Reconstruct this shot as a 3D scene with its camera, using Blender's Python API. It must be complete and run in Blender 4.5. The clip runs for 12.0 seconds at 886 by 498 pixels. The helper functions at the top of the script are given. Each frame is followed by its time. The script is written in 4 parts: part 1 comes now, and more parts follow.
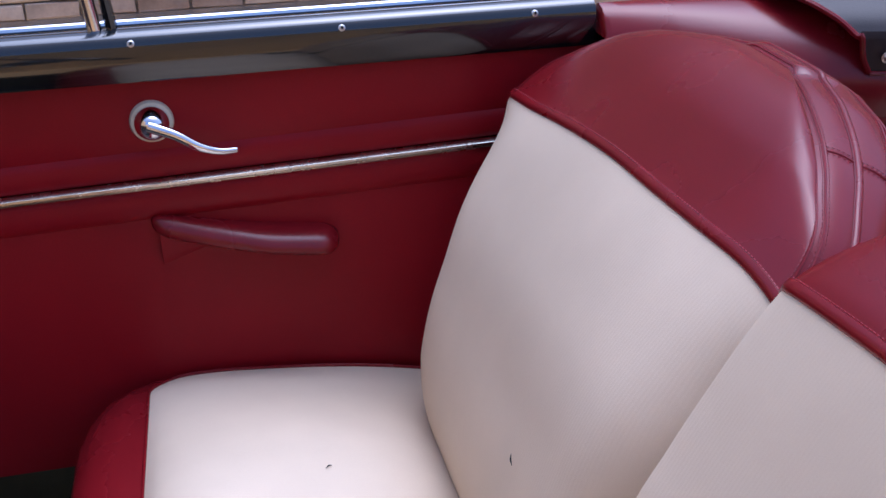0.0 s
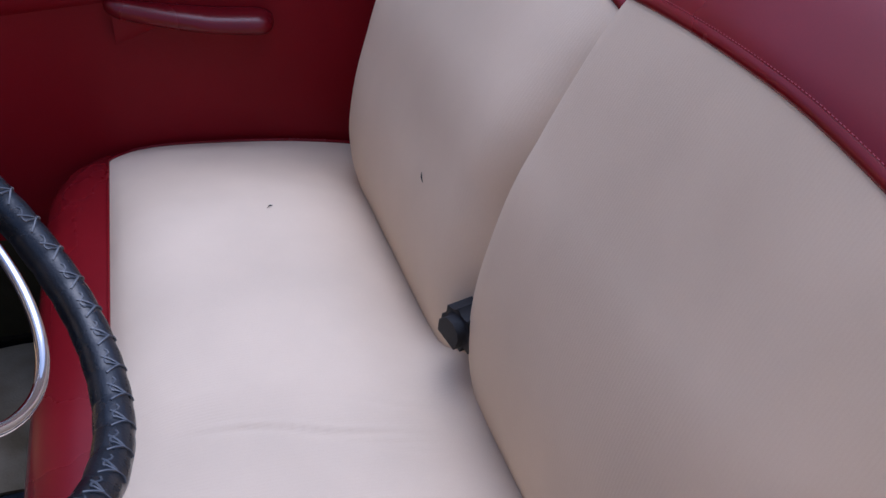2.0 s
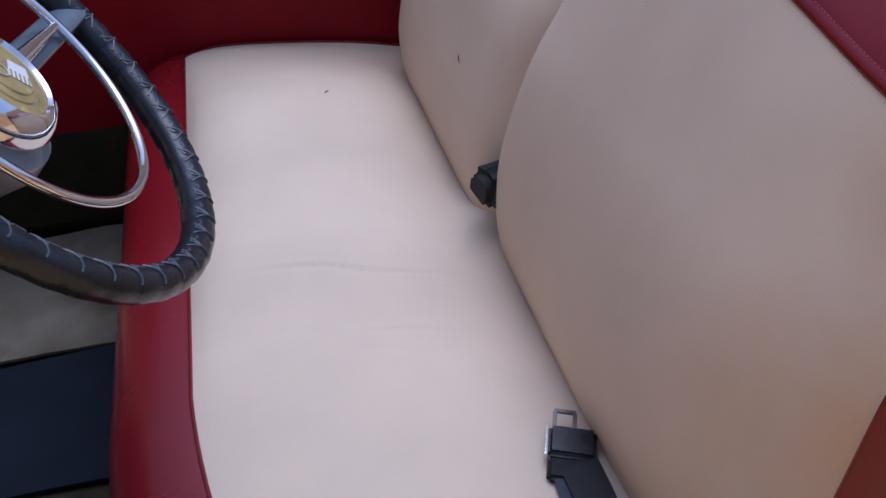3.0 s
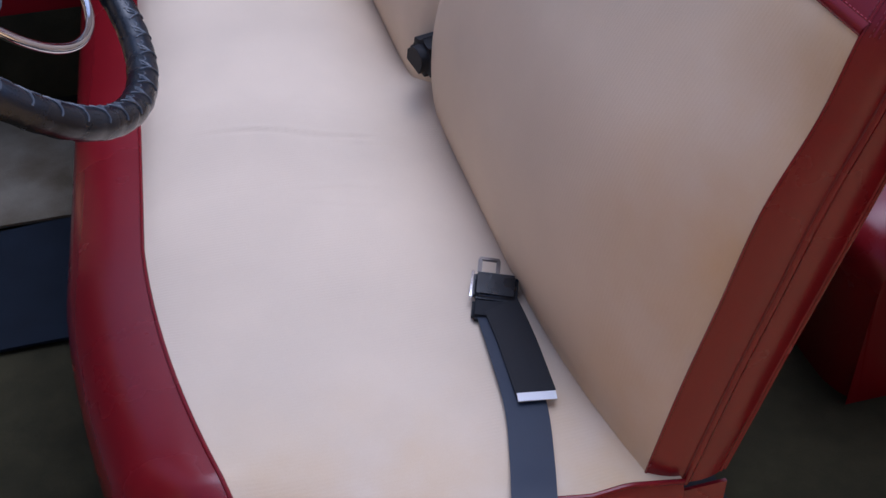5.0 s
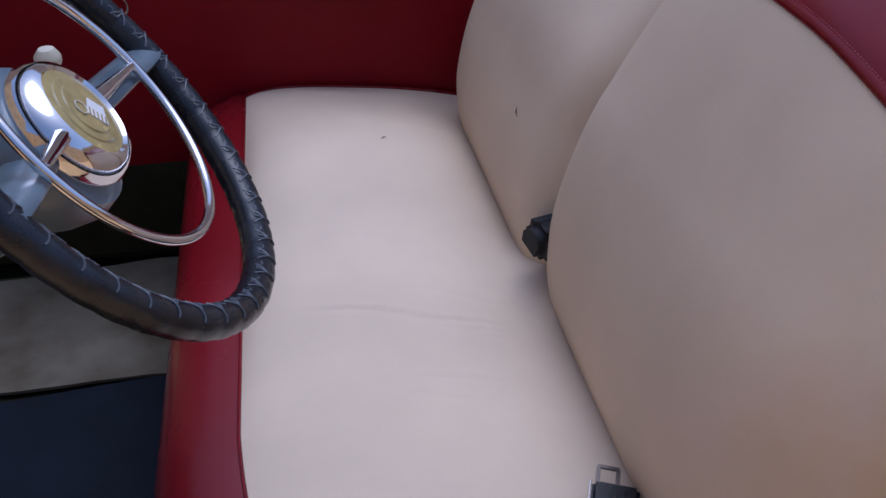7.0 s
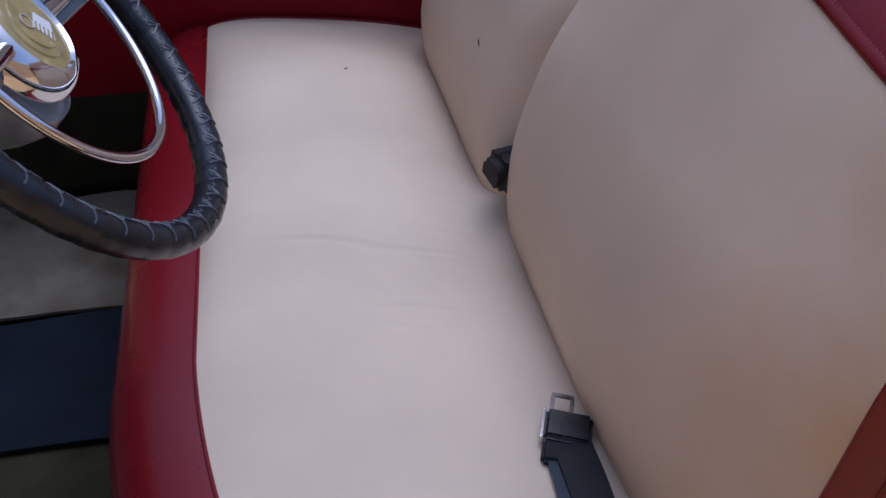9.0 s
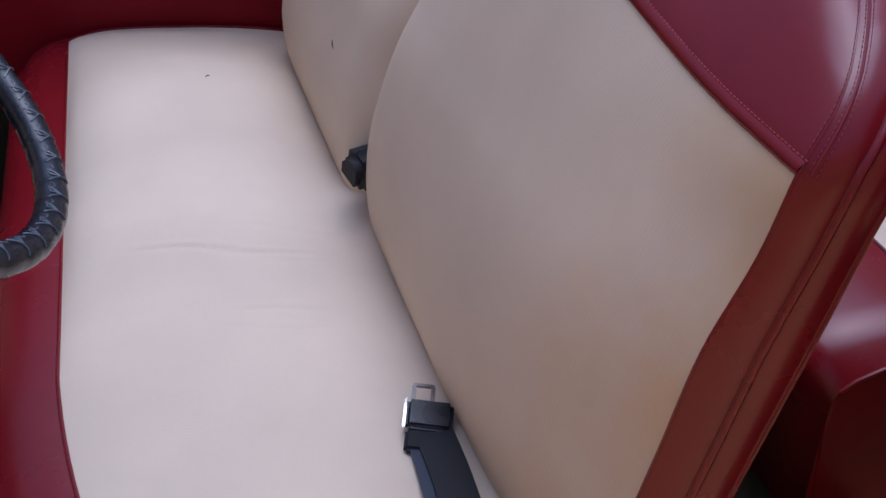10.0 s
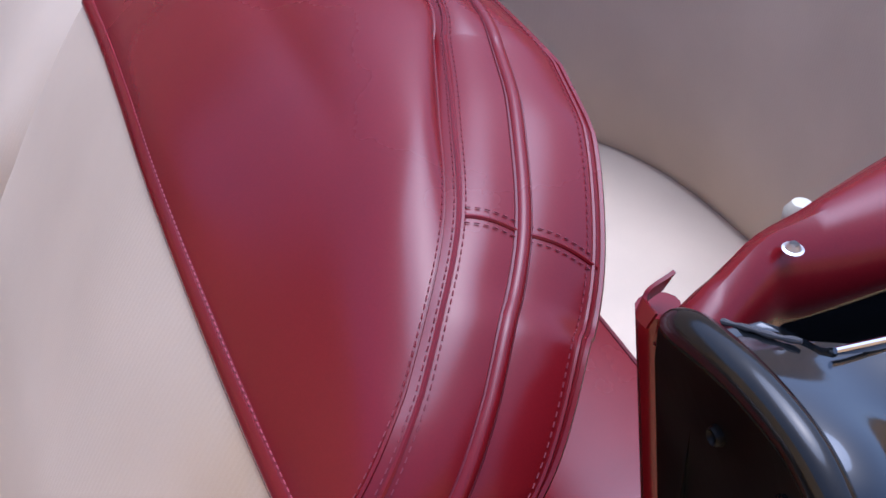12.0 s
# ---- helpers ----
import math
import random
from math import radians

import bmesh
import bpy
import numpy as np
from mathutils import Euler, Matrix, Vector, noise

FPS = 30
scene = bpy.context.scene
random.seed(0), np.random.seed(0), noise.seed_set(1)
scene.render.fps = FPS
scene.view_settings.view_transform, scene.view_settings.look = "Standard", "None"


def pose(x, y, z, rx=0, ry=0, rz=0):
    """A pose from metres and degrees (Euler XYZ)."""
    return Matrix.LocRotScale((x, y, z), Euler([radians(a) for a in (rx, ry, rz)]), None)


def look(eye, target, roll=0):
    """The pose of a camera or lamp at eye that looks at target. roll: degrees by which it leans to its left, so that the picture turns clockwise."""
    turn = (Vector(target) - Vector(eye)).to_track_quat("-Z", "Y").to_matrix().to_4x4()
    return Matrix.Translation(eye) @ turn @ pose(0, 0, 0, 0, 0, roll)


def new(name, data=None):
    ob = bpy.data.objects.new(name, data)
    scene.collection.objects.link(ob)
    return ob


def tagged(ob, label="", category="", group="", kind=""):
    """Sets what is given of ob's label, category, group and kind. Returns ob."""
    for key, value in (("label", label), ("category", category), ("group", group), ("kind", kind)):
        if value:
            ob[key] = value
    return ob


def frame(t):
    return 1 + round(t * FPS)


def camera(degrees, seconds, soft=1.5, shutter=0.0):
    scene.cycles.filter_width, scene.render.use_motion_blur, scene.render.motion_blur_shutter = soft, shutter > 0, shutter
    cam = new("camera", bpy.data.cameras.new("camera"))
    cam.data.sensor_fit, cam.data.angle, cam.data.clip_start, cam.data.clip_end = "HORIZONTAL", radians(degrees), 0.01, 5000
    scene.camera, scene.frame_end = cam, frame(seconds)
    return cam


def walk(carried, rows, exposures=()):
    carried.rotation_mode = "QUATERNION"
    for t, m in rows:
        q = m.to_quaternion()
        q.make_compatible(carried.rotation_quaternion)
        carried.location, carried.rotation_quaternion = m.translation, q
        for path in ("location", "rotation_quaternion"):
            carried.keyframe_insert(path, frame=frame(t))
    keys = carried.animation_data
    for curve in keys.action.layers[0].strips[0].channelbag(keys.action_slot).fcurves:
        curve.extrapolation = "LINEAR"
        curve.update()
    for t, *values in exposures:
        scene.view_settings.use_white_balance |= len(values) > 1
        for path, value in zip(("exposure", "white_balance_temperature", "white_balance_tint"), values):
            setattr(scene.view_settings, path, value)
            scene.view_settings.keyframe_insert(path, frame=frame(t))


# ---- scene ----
cam = camera(42.0, 12.0)
PATH = [
    (0, (0.026, -0.148, 1.363), (0.446, 1.597, 0.482), -0.7),
    (0.5, (-0.019, -0.198, 1.369), (0.576, 1.464, 0.43), 1.3),
    (1, (-0.016, -0.247, 1.359), (0.585, 1.358, 0.328), 0.8),
    (1.5, (-0.018, -0.301, 1.354), (0.558, 1.295, 0.296), 1.8),
    (2, (-0.009, -0.42, 1.328), (0.469, 1.2, 0.256), -0.5),
    (2.5, (-0.022, -0.565, 1.334), (0.386, 1.044, 0.218), -0.6),
    (3, (-0.037, -0.654, 1.344), (0.326, 0.95, 0.205), -1.8),
    (3.5, (-0.038, -0.729, 1.356), (0.338, 0.856, 0.195), -1.7),
    (3.7, (-0.032, -0.756, 1.362), (0.369, 0.827, 0.207), -1.4),
    (5.3, (-0.021, -0.777, 1.352), (0.369, 0.712, 0.075), -0.7),
    (5.5, (-0.016, -0.769, 1.355), (0.342, 0.759, 0.115), -1.4),
    (6, (-0.043, -0.708, 1.339), (0.302, 0.846, 0.129), -1.3),
    (6.5, (-0.054, -0.658, 1.34), (0.276, 0.95, 0.198), -0.4),
    (7, (-0.054, -0.661, 1.359), (0.252, 0.997, 0.285), -0.3),
    (7.2, (-0.057, -0.665, 1.346), (0.255, 0.964, 0.228), 0.1),
    (8.8, (-0.048, -0.658, 1.348), (0.28, 0.978, 0.245), 0.6),
    (9, (-0.038, -0.671, 1.339), (0.305, 0.927, 0.188), 1.2),
    (9.5, (-0.02, -0.697, 1.331), (0.374, 0.859, 0.138), 1.0),
    (10, (0.024, -0.711, 1.359), (0.508, 0.847, 0.202), 0.6),
    (10.5, (0.092, -0.713, 1.359), (0.676, 0.832, 0.232), -0.6),
    (11, (0.160, -0.675, 1.35), (0.769, 0.85, 0.21), -1.8),
    (11.5, (0.291, -0.553, 1.333), (0.897, 0.947, 0.158), -1.7),
    (12, (0.428, -0.424, 1.331), (1.014, 1.102, 0.179), -0.5),
]
EXPOSURE = [(0, 0.65), (1, 0.42), (2, 0.1), (2.5, 0.0), (3, -0.05), (3.5, -0.12), (5.5, 0.04), (6, -0.15), (6.5, -0.2), (9.0, -0.3), (9.5, -0.25), (10, 0.0), (11, 0.44), (12, 0.85)]
walk(cam, [(t, look(eye, target, roll)) for t, eye, target, roll in PATH], [(t, e + 0.02, 5130, 15.5) for t, e in EXPOSURE])

# ---- world, sun ----
world = bpy.data.worlds.new("sky")
scene.world = world
world.use_nodes = True
wn = world.node_tree
sky = wn.nodes.new("ShaderNodeTexSky")
sky.sky_type, sky.sun_disc = "NISHITA", False
SUN_UP, SUN_TURN = radians(74), radians(46)
sky.sun_elevation, sky.sun_rotation = SUN_UP, SUN_TURN
sky.air_density, sky.dust_density, sky.ozone_density = 0.8, 4.0, 0.5
wn.nodes["Background"].inputs["Strength"].default_value = 0.15
wn.links.new(sky.outputs["Color"], wn.nodes["Background"].inputs["Color"])
sun = new("sun", bpy.data.lights.new("sun", "SUN"))
# a bright overcast: light comes soft from overhead, added walls and tinted ground return it warm
sun.data.energy, sun.data.angle, sun.data.color = 1.05, radians(52), (0.71, 0.79, 1.0)
sun.matrix_world = look((math.sin(SUN_TURN) * math.cos(SUN_UP), math.cos(SUN_TURN) * math.cos(SUN_UP), math.sin(SUN_UP)), (0, 0, 0))


# ---- mesh helpers ----
def lerp(a, b, k):
    return a + (b - a) * k


def spline(pts, n):
    """n points along a smooth line through pts."""
    pts = [Vector(p) for p in pts]
    out = []
    for i in range(n):
        s = i / (n - 1) * (len(pts) - 1)
        k = min(int(s), len(pts) - 2)
        f = s - k
        p1, p2 = pts[k], pts[k + 1]
        p0 = pts[k - 1] if k else p1 * 2 - p2
        p3 = pts[k + 2] if k + 2 < len(pts) else p2 * 2 - p1
        out.append(0.5 * (2 * p1 + (p2 - p0) * f + (2 * p0 - 5 * p1 + 4 * p2 - p3) * f * f + (3 * p1 - p0 - 3 * p2 + p3) * f ** 3))
    return out


def sheet(rows, closed=False):
    """A surface through rows of points."""
    bm = bmesh.new()
    vs = [[bm.verts.new(p) for p in r] for r in rows]
    for a, b in zip(vs, vs[1:]):
        n = len(a)
        for i in range(n if closed else n - 1):
            j = (i + 1) % n
            bm.faces.new((a[i], a[j], b[j], b[i]))
    return bm


def tube(path, radius, sides=10, flat=1.0, caps=True, closed=False):
    """A round rope along path; radius a number or a function of 0..1."""
    path = [Vector(p) for p in path]
    n = len(path)
    bm = bmesh.new()
    up, rings = None, []
    for i, p in enumerate(path):
        if closed:
            d = path[(i + 1) % n] - path[i - 1]
        else:
            d = path[min(i + 1, n - 1)] - path[max(i - 1, 0)]
        d.normalize()
        if up is None:
            up = Vector((0, 0, 1)) if abs(d.z) < 0.9 else Vector((1, 0, 0))
        side = d.cross(up).normalized()
        up = side.cross(d).normalized()
        r = radius(i / (n - 1)) if callable(radius) else radius
        rings.append([bm.verts.new(p + r * (math.cos(a) * side + flat * math.sin(a) * up)) for a in [2 * math.pi * k / sides for k in range(sides)]])
    pairs = list(zip(rings, rings[1:])) + ([(rings[-1], rings[0])] if closed else [])
    for a, b in pairs:
        for k in range(sides):
            bm.faces.new((a[k], a[(k + 1) % sides], b[(k + 1) % sides], b[k]))
    if caps and not closed:
        bm.faces.new(rings[0][::-1])
        bm.faces.new(rings[-1])
    return bm


def lathe(profile, m, sides=32):
    """Turns (radius, height) points about the z axis of m."""
    bm = bmesh.new()
    rings = []
    for r, h in profile:
        if r < 1e-6:
            rings.append([bm.verts.new(m @ Vector((0, 0, h)))])
        else:
            rings.append([bm.verts.new(m @ Vector((r * math.cos(2 * math.pi * k / sides), r * math.sin(2 * math.pi * k / sides), h))) for k in range(sides)])
    for a, b in zip(rings, rings[1:]):
        for k in range(sides):
            j = (k + 1) % sides
            if len(a) == 1 and len(b) > 1:
                bm.faces.new((a[0], b[k], b[j]))
            elif len(b) == 1 and len(a) > 1:
                bm.faces.new((a[k], a[j], b[0]))
            elif len(a) > 1:
                bm.faces.new((a[k], a[j], b[j], b[k]))
    return bm


def block(lo, hi, bevel=0.004, segments=2):
    """A box between two corners with rounded edges."""
    bm = bmesh.new()
    bmesh.ops.create_cube(bm, size=1, matrix=Matrix.Translation((Vector(lo) + Vector(hi)) / 2) @ Matrix.Diagonal((*(Vector(hi) - Vector(lo)), 1)))
    if bevel:
        bmesh.ops.bevel(bm, geom=bm.edges[:], offset=bevel, segments=segments, affect="EDGES")
    return bm


def prism(outline, m, depth, bevel=0.0, segments=2):
    """An outline in the xy plane of m, thick along its z."""
    bm = bmesh.new()
    low = [bm.verts.new(m @ Vector((x, y, 0))) for x, y in outline]
    high = [bm.verts.new(m @ Vector((x, y, depth))) for x, y in outline]
    bm.faces.new(low[::-1])
    bm.faces.new(high)
    n = len(low)
    for i in range(n):
        bm.faces.new((low[i], low[(i + 1) % n], high[(i + 1) % n], high[i]))
    if bevel:
        bmesh.ops.bevel(bm, geom=bm.edges[:], offset=bevel, segments=segments, affect="EDGES")
    return bm


def thicken(bm, by):
    """Gives an open surface a thickness."""
    bmesh.ops.recalc_face_normals(bm, faces=bm.faces[:])
    bmesh.ops.solidify(bm, geom=bm.faces[:], thickness=by)
    return bm


def merge(*many):
    """Joins the pieces of one part."""
    out = bmesh.new()
    for bm in many:
        me = bpy.data.meshes.new("piece")
        bm.to_mesh(me)
        bm.free()
        out.from_mesh(me)
        bpy.data.meshes.remove(me)
    return out


def part(name, bm, material, parent=None, label="", smooth=True):
    bmesh.ops.recalc_face_normals(bm, faces=bm.faces[:])
    me = bpy.data.meshes.new(name)
    bm.to_mesh(me)
    bm.free()
    if smooth:
        me.polygons.foreach_set("use_smooth", [True] * len(me.polygons))
        me.set_sharp_from_angle(angle=radians(40))
    me.materials.append(material)
    ob = new(name, me)
    if parent:
        ob.parent = parent
    return tagged(ob, label)


def thing(name, label, category, group="", kind=""):
    return tagged(new(name), label, category, group, kind)


def stitches(path, length=0.0028, gap=0.0024, width=0.0004, lift=None):
    """Thread lying along a path in short stitches."""
    path = [Vector(p) for p in path]
    verts, faces = [], []
    run, state, start = 0.0, 0, path[0]
    marks = [path[0]]
    for a, b in zip(path, path[1:]):
        seg = (b - a).length
        if seg < 1e-9:
            continue
        pos = 0.0
        while True:
            need = (length if state == 0 else gap) - run
            if pos + need > seg:
                run += seg - pos
                break
            pos += need
            run, state = 0.0, 1 - state
            marks.append(a.lerp(b, pos / seg))
    bm = bmesh.new()
    for a, b in zip(marks[0::2], marks[1::2]):
        d = (b - a).normalized()
        s = d.cross(Vector((0.3, 0.5, 0.81))).normalized() * width
        u = d.cross(s).normalized() * width
        v = [bm.verts.new(p + q) for p in (a, b) for q in (s, u, -s, -u)]
        for k in range(4):
            bm.faces.new((v[k], v[(k + 1) % 4], v[4 + (k + 1) % 4], v[4 + k]))
        bm.faces.new(v[3::-1])
        bm.faces.new(v[4:])
    return bm


# ---- materials ----
def material(name, colour, rough=0.5, metal=0.0, spread=0.15, grain=0.0, grain_size=900, stain=3.0, coat=0.0, rib=0.0, rib_period=0.0035, spec=0.5, wrinkle=0.0, tint=None):
    """A surface with blotches, fine grain relief and, where asked, ribs across y."""
    m = bpy.data.materials.new(name)
    m.use_nodes = True
    nt = m.node_tree
    n, link = nt.nodes, nt.links.new
    b = n["Principled BSDF"]
    b.inputs["Roughness"].default_value = rough
    b.inputs["Metallic"].default_value = metal
    b.inputs["Coat Weight"].default_value = coat
    b.inputs["Coat Roughness"].default_value = 0.06
    b.inputs["Specular IOR Level"].default_value = spec
    tc = n.new("ShaderNodeTexCoord")
    big = n.new("ShaderNodeTexNoise")
    big.inputs["Scale"].default_value, big.inputs["Detail"].default_value = stain, 6
    link(tc.outputs["Object"], big.inputs["Vector"])
    ramp = n.new("ShaderNodeValToRGB")
    c = Vector(colour)
    lo, hi = c * (1 - spread), c * (1 + spread)
    if tint:
        lo = Vector(tint)
    ramp.color_ramp.elements[0].position, ramp.color_ramp.elements[1].position = 0.3, 0.7
    ramp.color_ramp.elements[0].color, ramp.color_ramp.elements[1].color = (*lo, 1), (*hi, 1)
    link(big.outputs["Fac"], ramp.inputs["Fac"])
    fine = n.new("ShaderNodeTexNoise")
    fine.inputs["Scale"].default_value, fine.inputs["Detail"].default_value = grain_size, 3
    link(tc.outputs["Object"], fine.inputs["Vector"])
    mix = n.new("ShaderNodeMixRGB")
    mix.blend_type, mix.inputs["Fac"].default_value = "OVERLAY", 0.12
    link(ramp.outputs["Color"], mix.inputs["Color1"])
    link(fine.outputs["Fac"], mix.inputs["Color2"])
    link(mix.outputs["Color"], b.inputs["Base Color"])
    rr = n.new("ShaderNodeMapRange")
    rr.inputs["To Min"].default_value, rr.inputs["To Max"].default_value = max(0.02, rough * 0.8), min(1, rough * 1.25)
    link(big.outputs["Fac"], rr.inputs["Value"])
    link(rr.outputs["Result"], b.inputs["Roughness"])
    normal = None
    if wrinkle:
        wr = n.new("ShaderNodeTexNoise")
        wr.inputs["Scale"].default_value, wr.inputs["Detail"].default_value = 14, 2
        link(tc.outputs["Object"], wr.inputs["Vector"])
        bw = n.new("ShaderNodeBump")
        bw.inputs["Strength"].default_value, bw.inputs["Distance"].default_value = wrinkle, 0.01
        link(wr.outputs["Fac"], bw.inputs["Height"])
        normal = bw
    if rib:
        sep = n.new("ShaderNodeSeparateXYZ")
        link(tc.outputs["Object"], sep.inputs["Vector"])
        mul = n.new("ShaderNodeMath")
        mul.operation, mul.inputs[1].default_value = "MULTIPLY", 2 * math.pi / rib_period
        link(sep.outputs["Y"], mul.inputs[0])
        sn = n.new("ShaderNodeMath")
        sn.operation = "SINE"
        link(mul.outputs[0], sn.inputs[0])
        br = n.new("ShaderNodeBump")
        br.inputs["Strength"].default_value, br.inputs["Distance"].default_value = rib, 0.0004
        link(sn.outputs[0], br.inputs["Height"])
        if normal:
            link(normal.outputs["Normal"], br.inputs["Normal"])
        normal = br
    if grain:
        bg = n.new("ShaderNodeBump")
        bg.inputs["Strength"].default_value, bg.inputs["Distance"].default_value = grain, 0.0006
        link(fine.outputs["Fac"], bg.inputs["Height"])
        if normal:
            link(normal.outputs["Normal"], bg.inputs["Normal"])
        normal = bg
    if normal:
        link(normal.outputs["Normal"], b.inputs["Normal"])
    return m


RED = material("red_leather", (0.170, 0.006, 0.010), 0.26, spread=0.12, grain=0.02, grain_size=700, stain=5, wrinkle=0.0, spec=0.43)
RED_DOOR = material("red_vinyl", (0.235, 0.006, 0.012), 0.38, spread=0.10, grain=0.2, grain_size=600, stain=4, wrinkle=0.1, spec=0.14)
RED_DARK = material("red_piping", (0.13, 0.008, 0.014), 0.35, spread=0.1, grain=0.2)
LACE = material("grey_lacing", (0.085, 0.095, 0.11), 0.40, spread=0.2)
THREAD_DARK = material("dark_red_thread", (0.20, 0.020, 0.030), 0.55, spread=0.1)
THREAD = material("thread", (0.36, 0.05, 0.07), 0.7, spread=0.1)
CREAM = material("cream_cloth", (0.67, 0.545, 0.40), 0.62, spread=0.09, grain=0.25, grain_size=1400, stain=3.5, rib=0.09, rib_period=0.0045, spec=0.3, wrinkle=0.06)


def yellow_patches(m):
    """Yellower cloth towards the door opening, in patches."""
    nt = m.node_tree
    n, link = nt.nodes, nt.links.new
    b = n["Principled BSDF"]
    src = b.inputs["Base Color"].links[0].from_socket
    tc, sep = n.new("ShaderNodeTexCoord"), n.new("ShaderNodeSeparateXYZ")
    link(tc.outputs["Object"], sep.inputs["Vector"])
    near = n.new("ShaderNodeMapRange")
    near.interpolation_type = "SMOOTHSTEP"
    near.inputs["From Min"].default_value, near.inputs["From Max"].default_value = 0.16, -0.10
    link(sep.outputs["Y"], near.inputs["Value"])
    patch = n.new("ShaderNodeTexNoise")
    patch.inputs["Scale"].default_value, patch.inputs["Detail"].default_value = 8, 5
    link(tc.outputs["Object"], patch.inputs["Vector"])
    cut = n.new("ShaderNodeMapRange")
    cut.inputs["From Min"].default_value, cut.inputs["From Max"].default_value = 0.35, 0.70
    link(patch.outputs["Fac"], cut.inputs["Value"])
    both = n.new("ShaderNodeMath")
    both.operation = "MULTIPLY"
    link(near.outputs["Result"], both.inputs[0])
    link(cut.outputs["Result"], both.inputs[1])
    mix = n.new("ShaderNodeMixRGB")
    mix.blend_type, mix.inputs["Color2"].default_value = "MULTIPLY", (0.93, 0.81, 0.62, 1)
    link(both.outputs[0], mix.inputs["Fac"])
    link(src, mix.inputs["Color1"])
    link(mix.outputs["Color"], b.inputs["Base Color"])


yellow_patches(CREAM)
BLACK_PAINT = material("black_paint", (0.006, 0.007, 0.008), 0.12, spread=0.2, coat=1.0, stain=9)
BLACK_WORN = material("worn_black_paint", (0.010, 0.009, 0.007), 0.14, spread=0.6, grain=0.06, grain_size=120, stain=14)
BLACK_CLOTH = material("black_webbing", (0.006, 0.0065, 0.009), 0.75, spread=0.2, grain=0.4, grain_size=1500)
NAVY_WEB = material("navy_webbing", (0.018, 0.026, 0.045), 0.6, spread=0.15, grain=0.4, grain_size=1500)
WHEEL_WRAP = material("black_leather_wrap", (0.011, 0.014, 0.019), 0.27, spread=0.3, grain=0.4, grain_size=500, stain=30, wrinkle=0.2)
HUB_PAINT = material("grey_blue_enamel", (0.12, 0.16, 0.19), 0.3, spread=0.12, stain=20, coat=0.3)
CHROME = material("chrome", (0.80, 0.80, 0.82), 0.09, metal=1.0, spread=0.04, stain=20)
CHROME_DULL = material("brushed_trim", (0.62, 0.57, 0.50), 0.26, metal=1.0, spread=0.08, stain=30)
STEEL = material("bright_steel", (0.80, 0.77, 0.73), 0.42, metal=1.0, spread=0.12, grain=0.15, grain_size=200, stain=60)
DARK_STEEL = material("dull_steel", (0.20, 0.18, 0.17), 0.35, metal=1.0, spread=0.2, grain=0.15, grain_size=200, stain=60)
GOLD = material("gold_plastic", (0.42, 0.33, 0.13), 0.25, spread=0.2, stain=60, coat=0.8)
IVORY = material("ivory_plastic", (0.62, 0.58, 0.44), 0.3, spread=0.08, stain=20)
BOOT = material("dark_boot_vinyl", (0.022, 0.014, 0.016), 0.5, spread=0.2, grain=0.3, grain_size=500)
CARPET_OLIVE = material("olive_carpet", (0.030, 0.027, 0.014), 0.95, spread=0.3, grain=1.0, grain_size=350, stain=12, spec=0.1)
MAT_BEIGE = material("beige_carpet_mat", (0.145, 0.13, 0.10), 0.95, spread=0.2, grain=1.0, grain_size=300, stain=9, spec=0.1, tint=(0.085, 0.070, 0.045))
MAT_NAVY = material("navy_carpet", (0.009, 0.0125, 0.019), 0.95, spread=0.25, grain=1.0, grain_size=350, stain=8, spec=0.1)
TAG = material("white_label", (0.75, 0.75, 0.75), 0.6, spread=0.03)
# unseen ground, its orange set to throw warm light up at the car
WARM_GROUND = material("warm_ground", (0.70, 0.45, 0.20), 0.9, spread=0.15, grain=0.5, grain_size=60, stain=1.2)
# ochre of the added walls, picked for the warm light they return
OCHRE_BOUNCE = material("ochre_bounce", (0.68, 0.485, 0.26), 0.9, spread=0.2, grain=0.5, grain_size=40, stain=1.5)
BLACK_MATTE = material("dull_black_paint", (0.008, 0.007, 0.006), 0.42, spread=0.6, grain=0.15, grain_size=150, stain=18, spec=0.16)
PRIMER = material("worn_grey_primer", (0.055, 0.052, 0.052), 0.75, spread=0.5, grain=0.6, grain_size=250, stain=60)
MORTAR = material("mortar", (0.40, 0.34, 0.28), 0.95, spread=0.12, grain=0.6, grain_size=120, stain=4)

# ---- the front bench seat ----
# levels of a seat back: middle (x, z), edge (x, z), inset of the edge, band width to the rear edge
LEVELS = [
    ((0.335, 0.41), (0.360, 0.41), 0.000, (0.455, 0.41)),
    ((0.317, 0.48), (0.374, 0.48), 0.000, (0.474, 0.48)),
    ((0.315, 0.56), (0.391, 0.56), 0.000, (0.495, 0.56)),
    ((0.328, 0.645), (0.412, 0.645), 0.000, (0.519, 0.645)),
    ((0.366, 0.750), (0.437, 0.750), 0.000, (0.549, 0.750)),
    ((0.425, 0.845), (0.472, 0.838), 0.000, (0.573, 0.838)),
    ((0.481, 0.916), (0.493, 0.909), 0.002, (0.595, 0.899)),
    ((0.537, 0.972), (0.530, 0.957), 0.024, (0.622, 0.926)),
    ((0.577, 1.009), (0.567, 0.988), 0.070, (0.653, 0.952)),
    ((0.613, 1.032), (0.602, 1.009), 0.130, (0.686, 0.973)),
    ((0.645, 1.042), (0.630, 1.023), 0.210, (0.714, 0.996)),
    ((0.668, 1.043), (0.655, 1.033), 0.285, (0.732, 1.010)),
]
SEAM = 6  # the level of the seam between cloth and leather


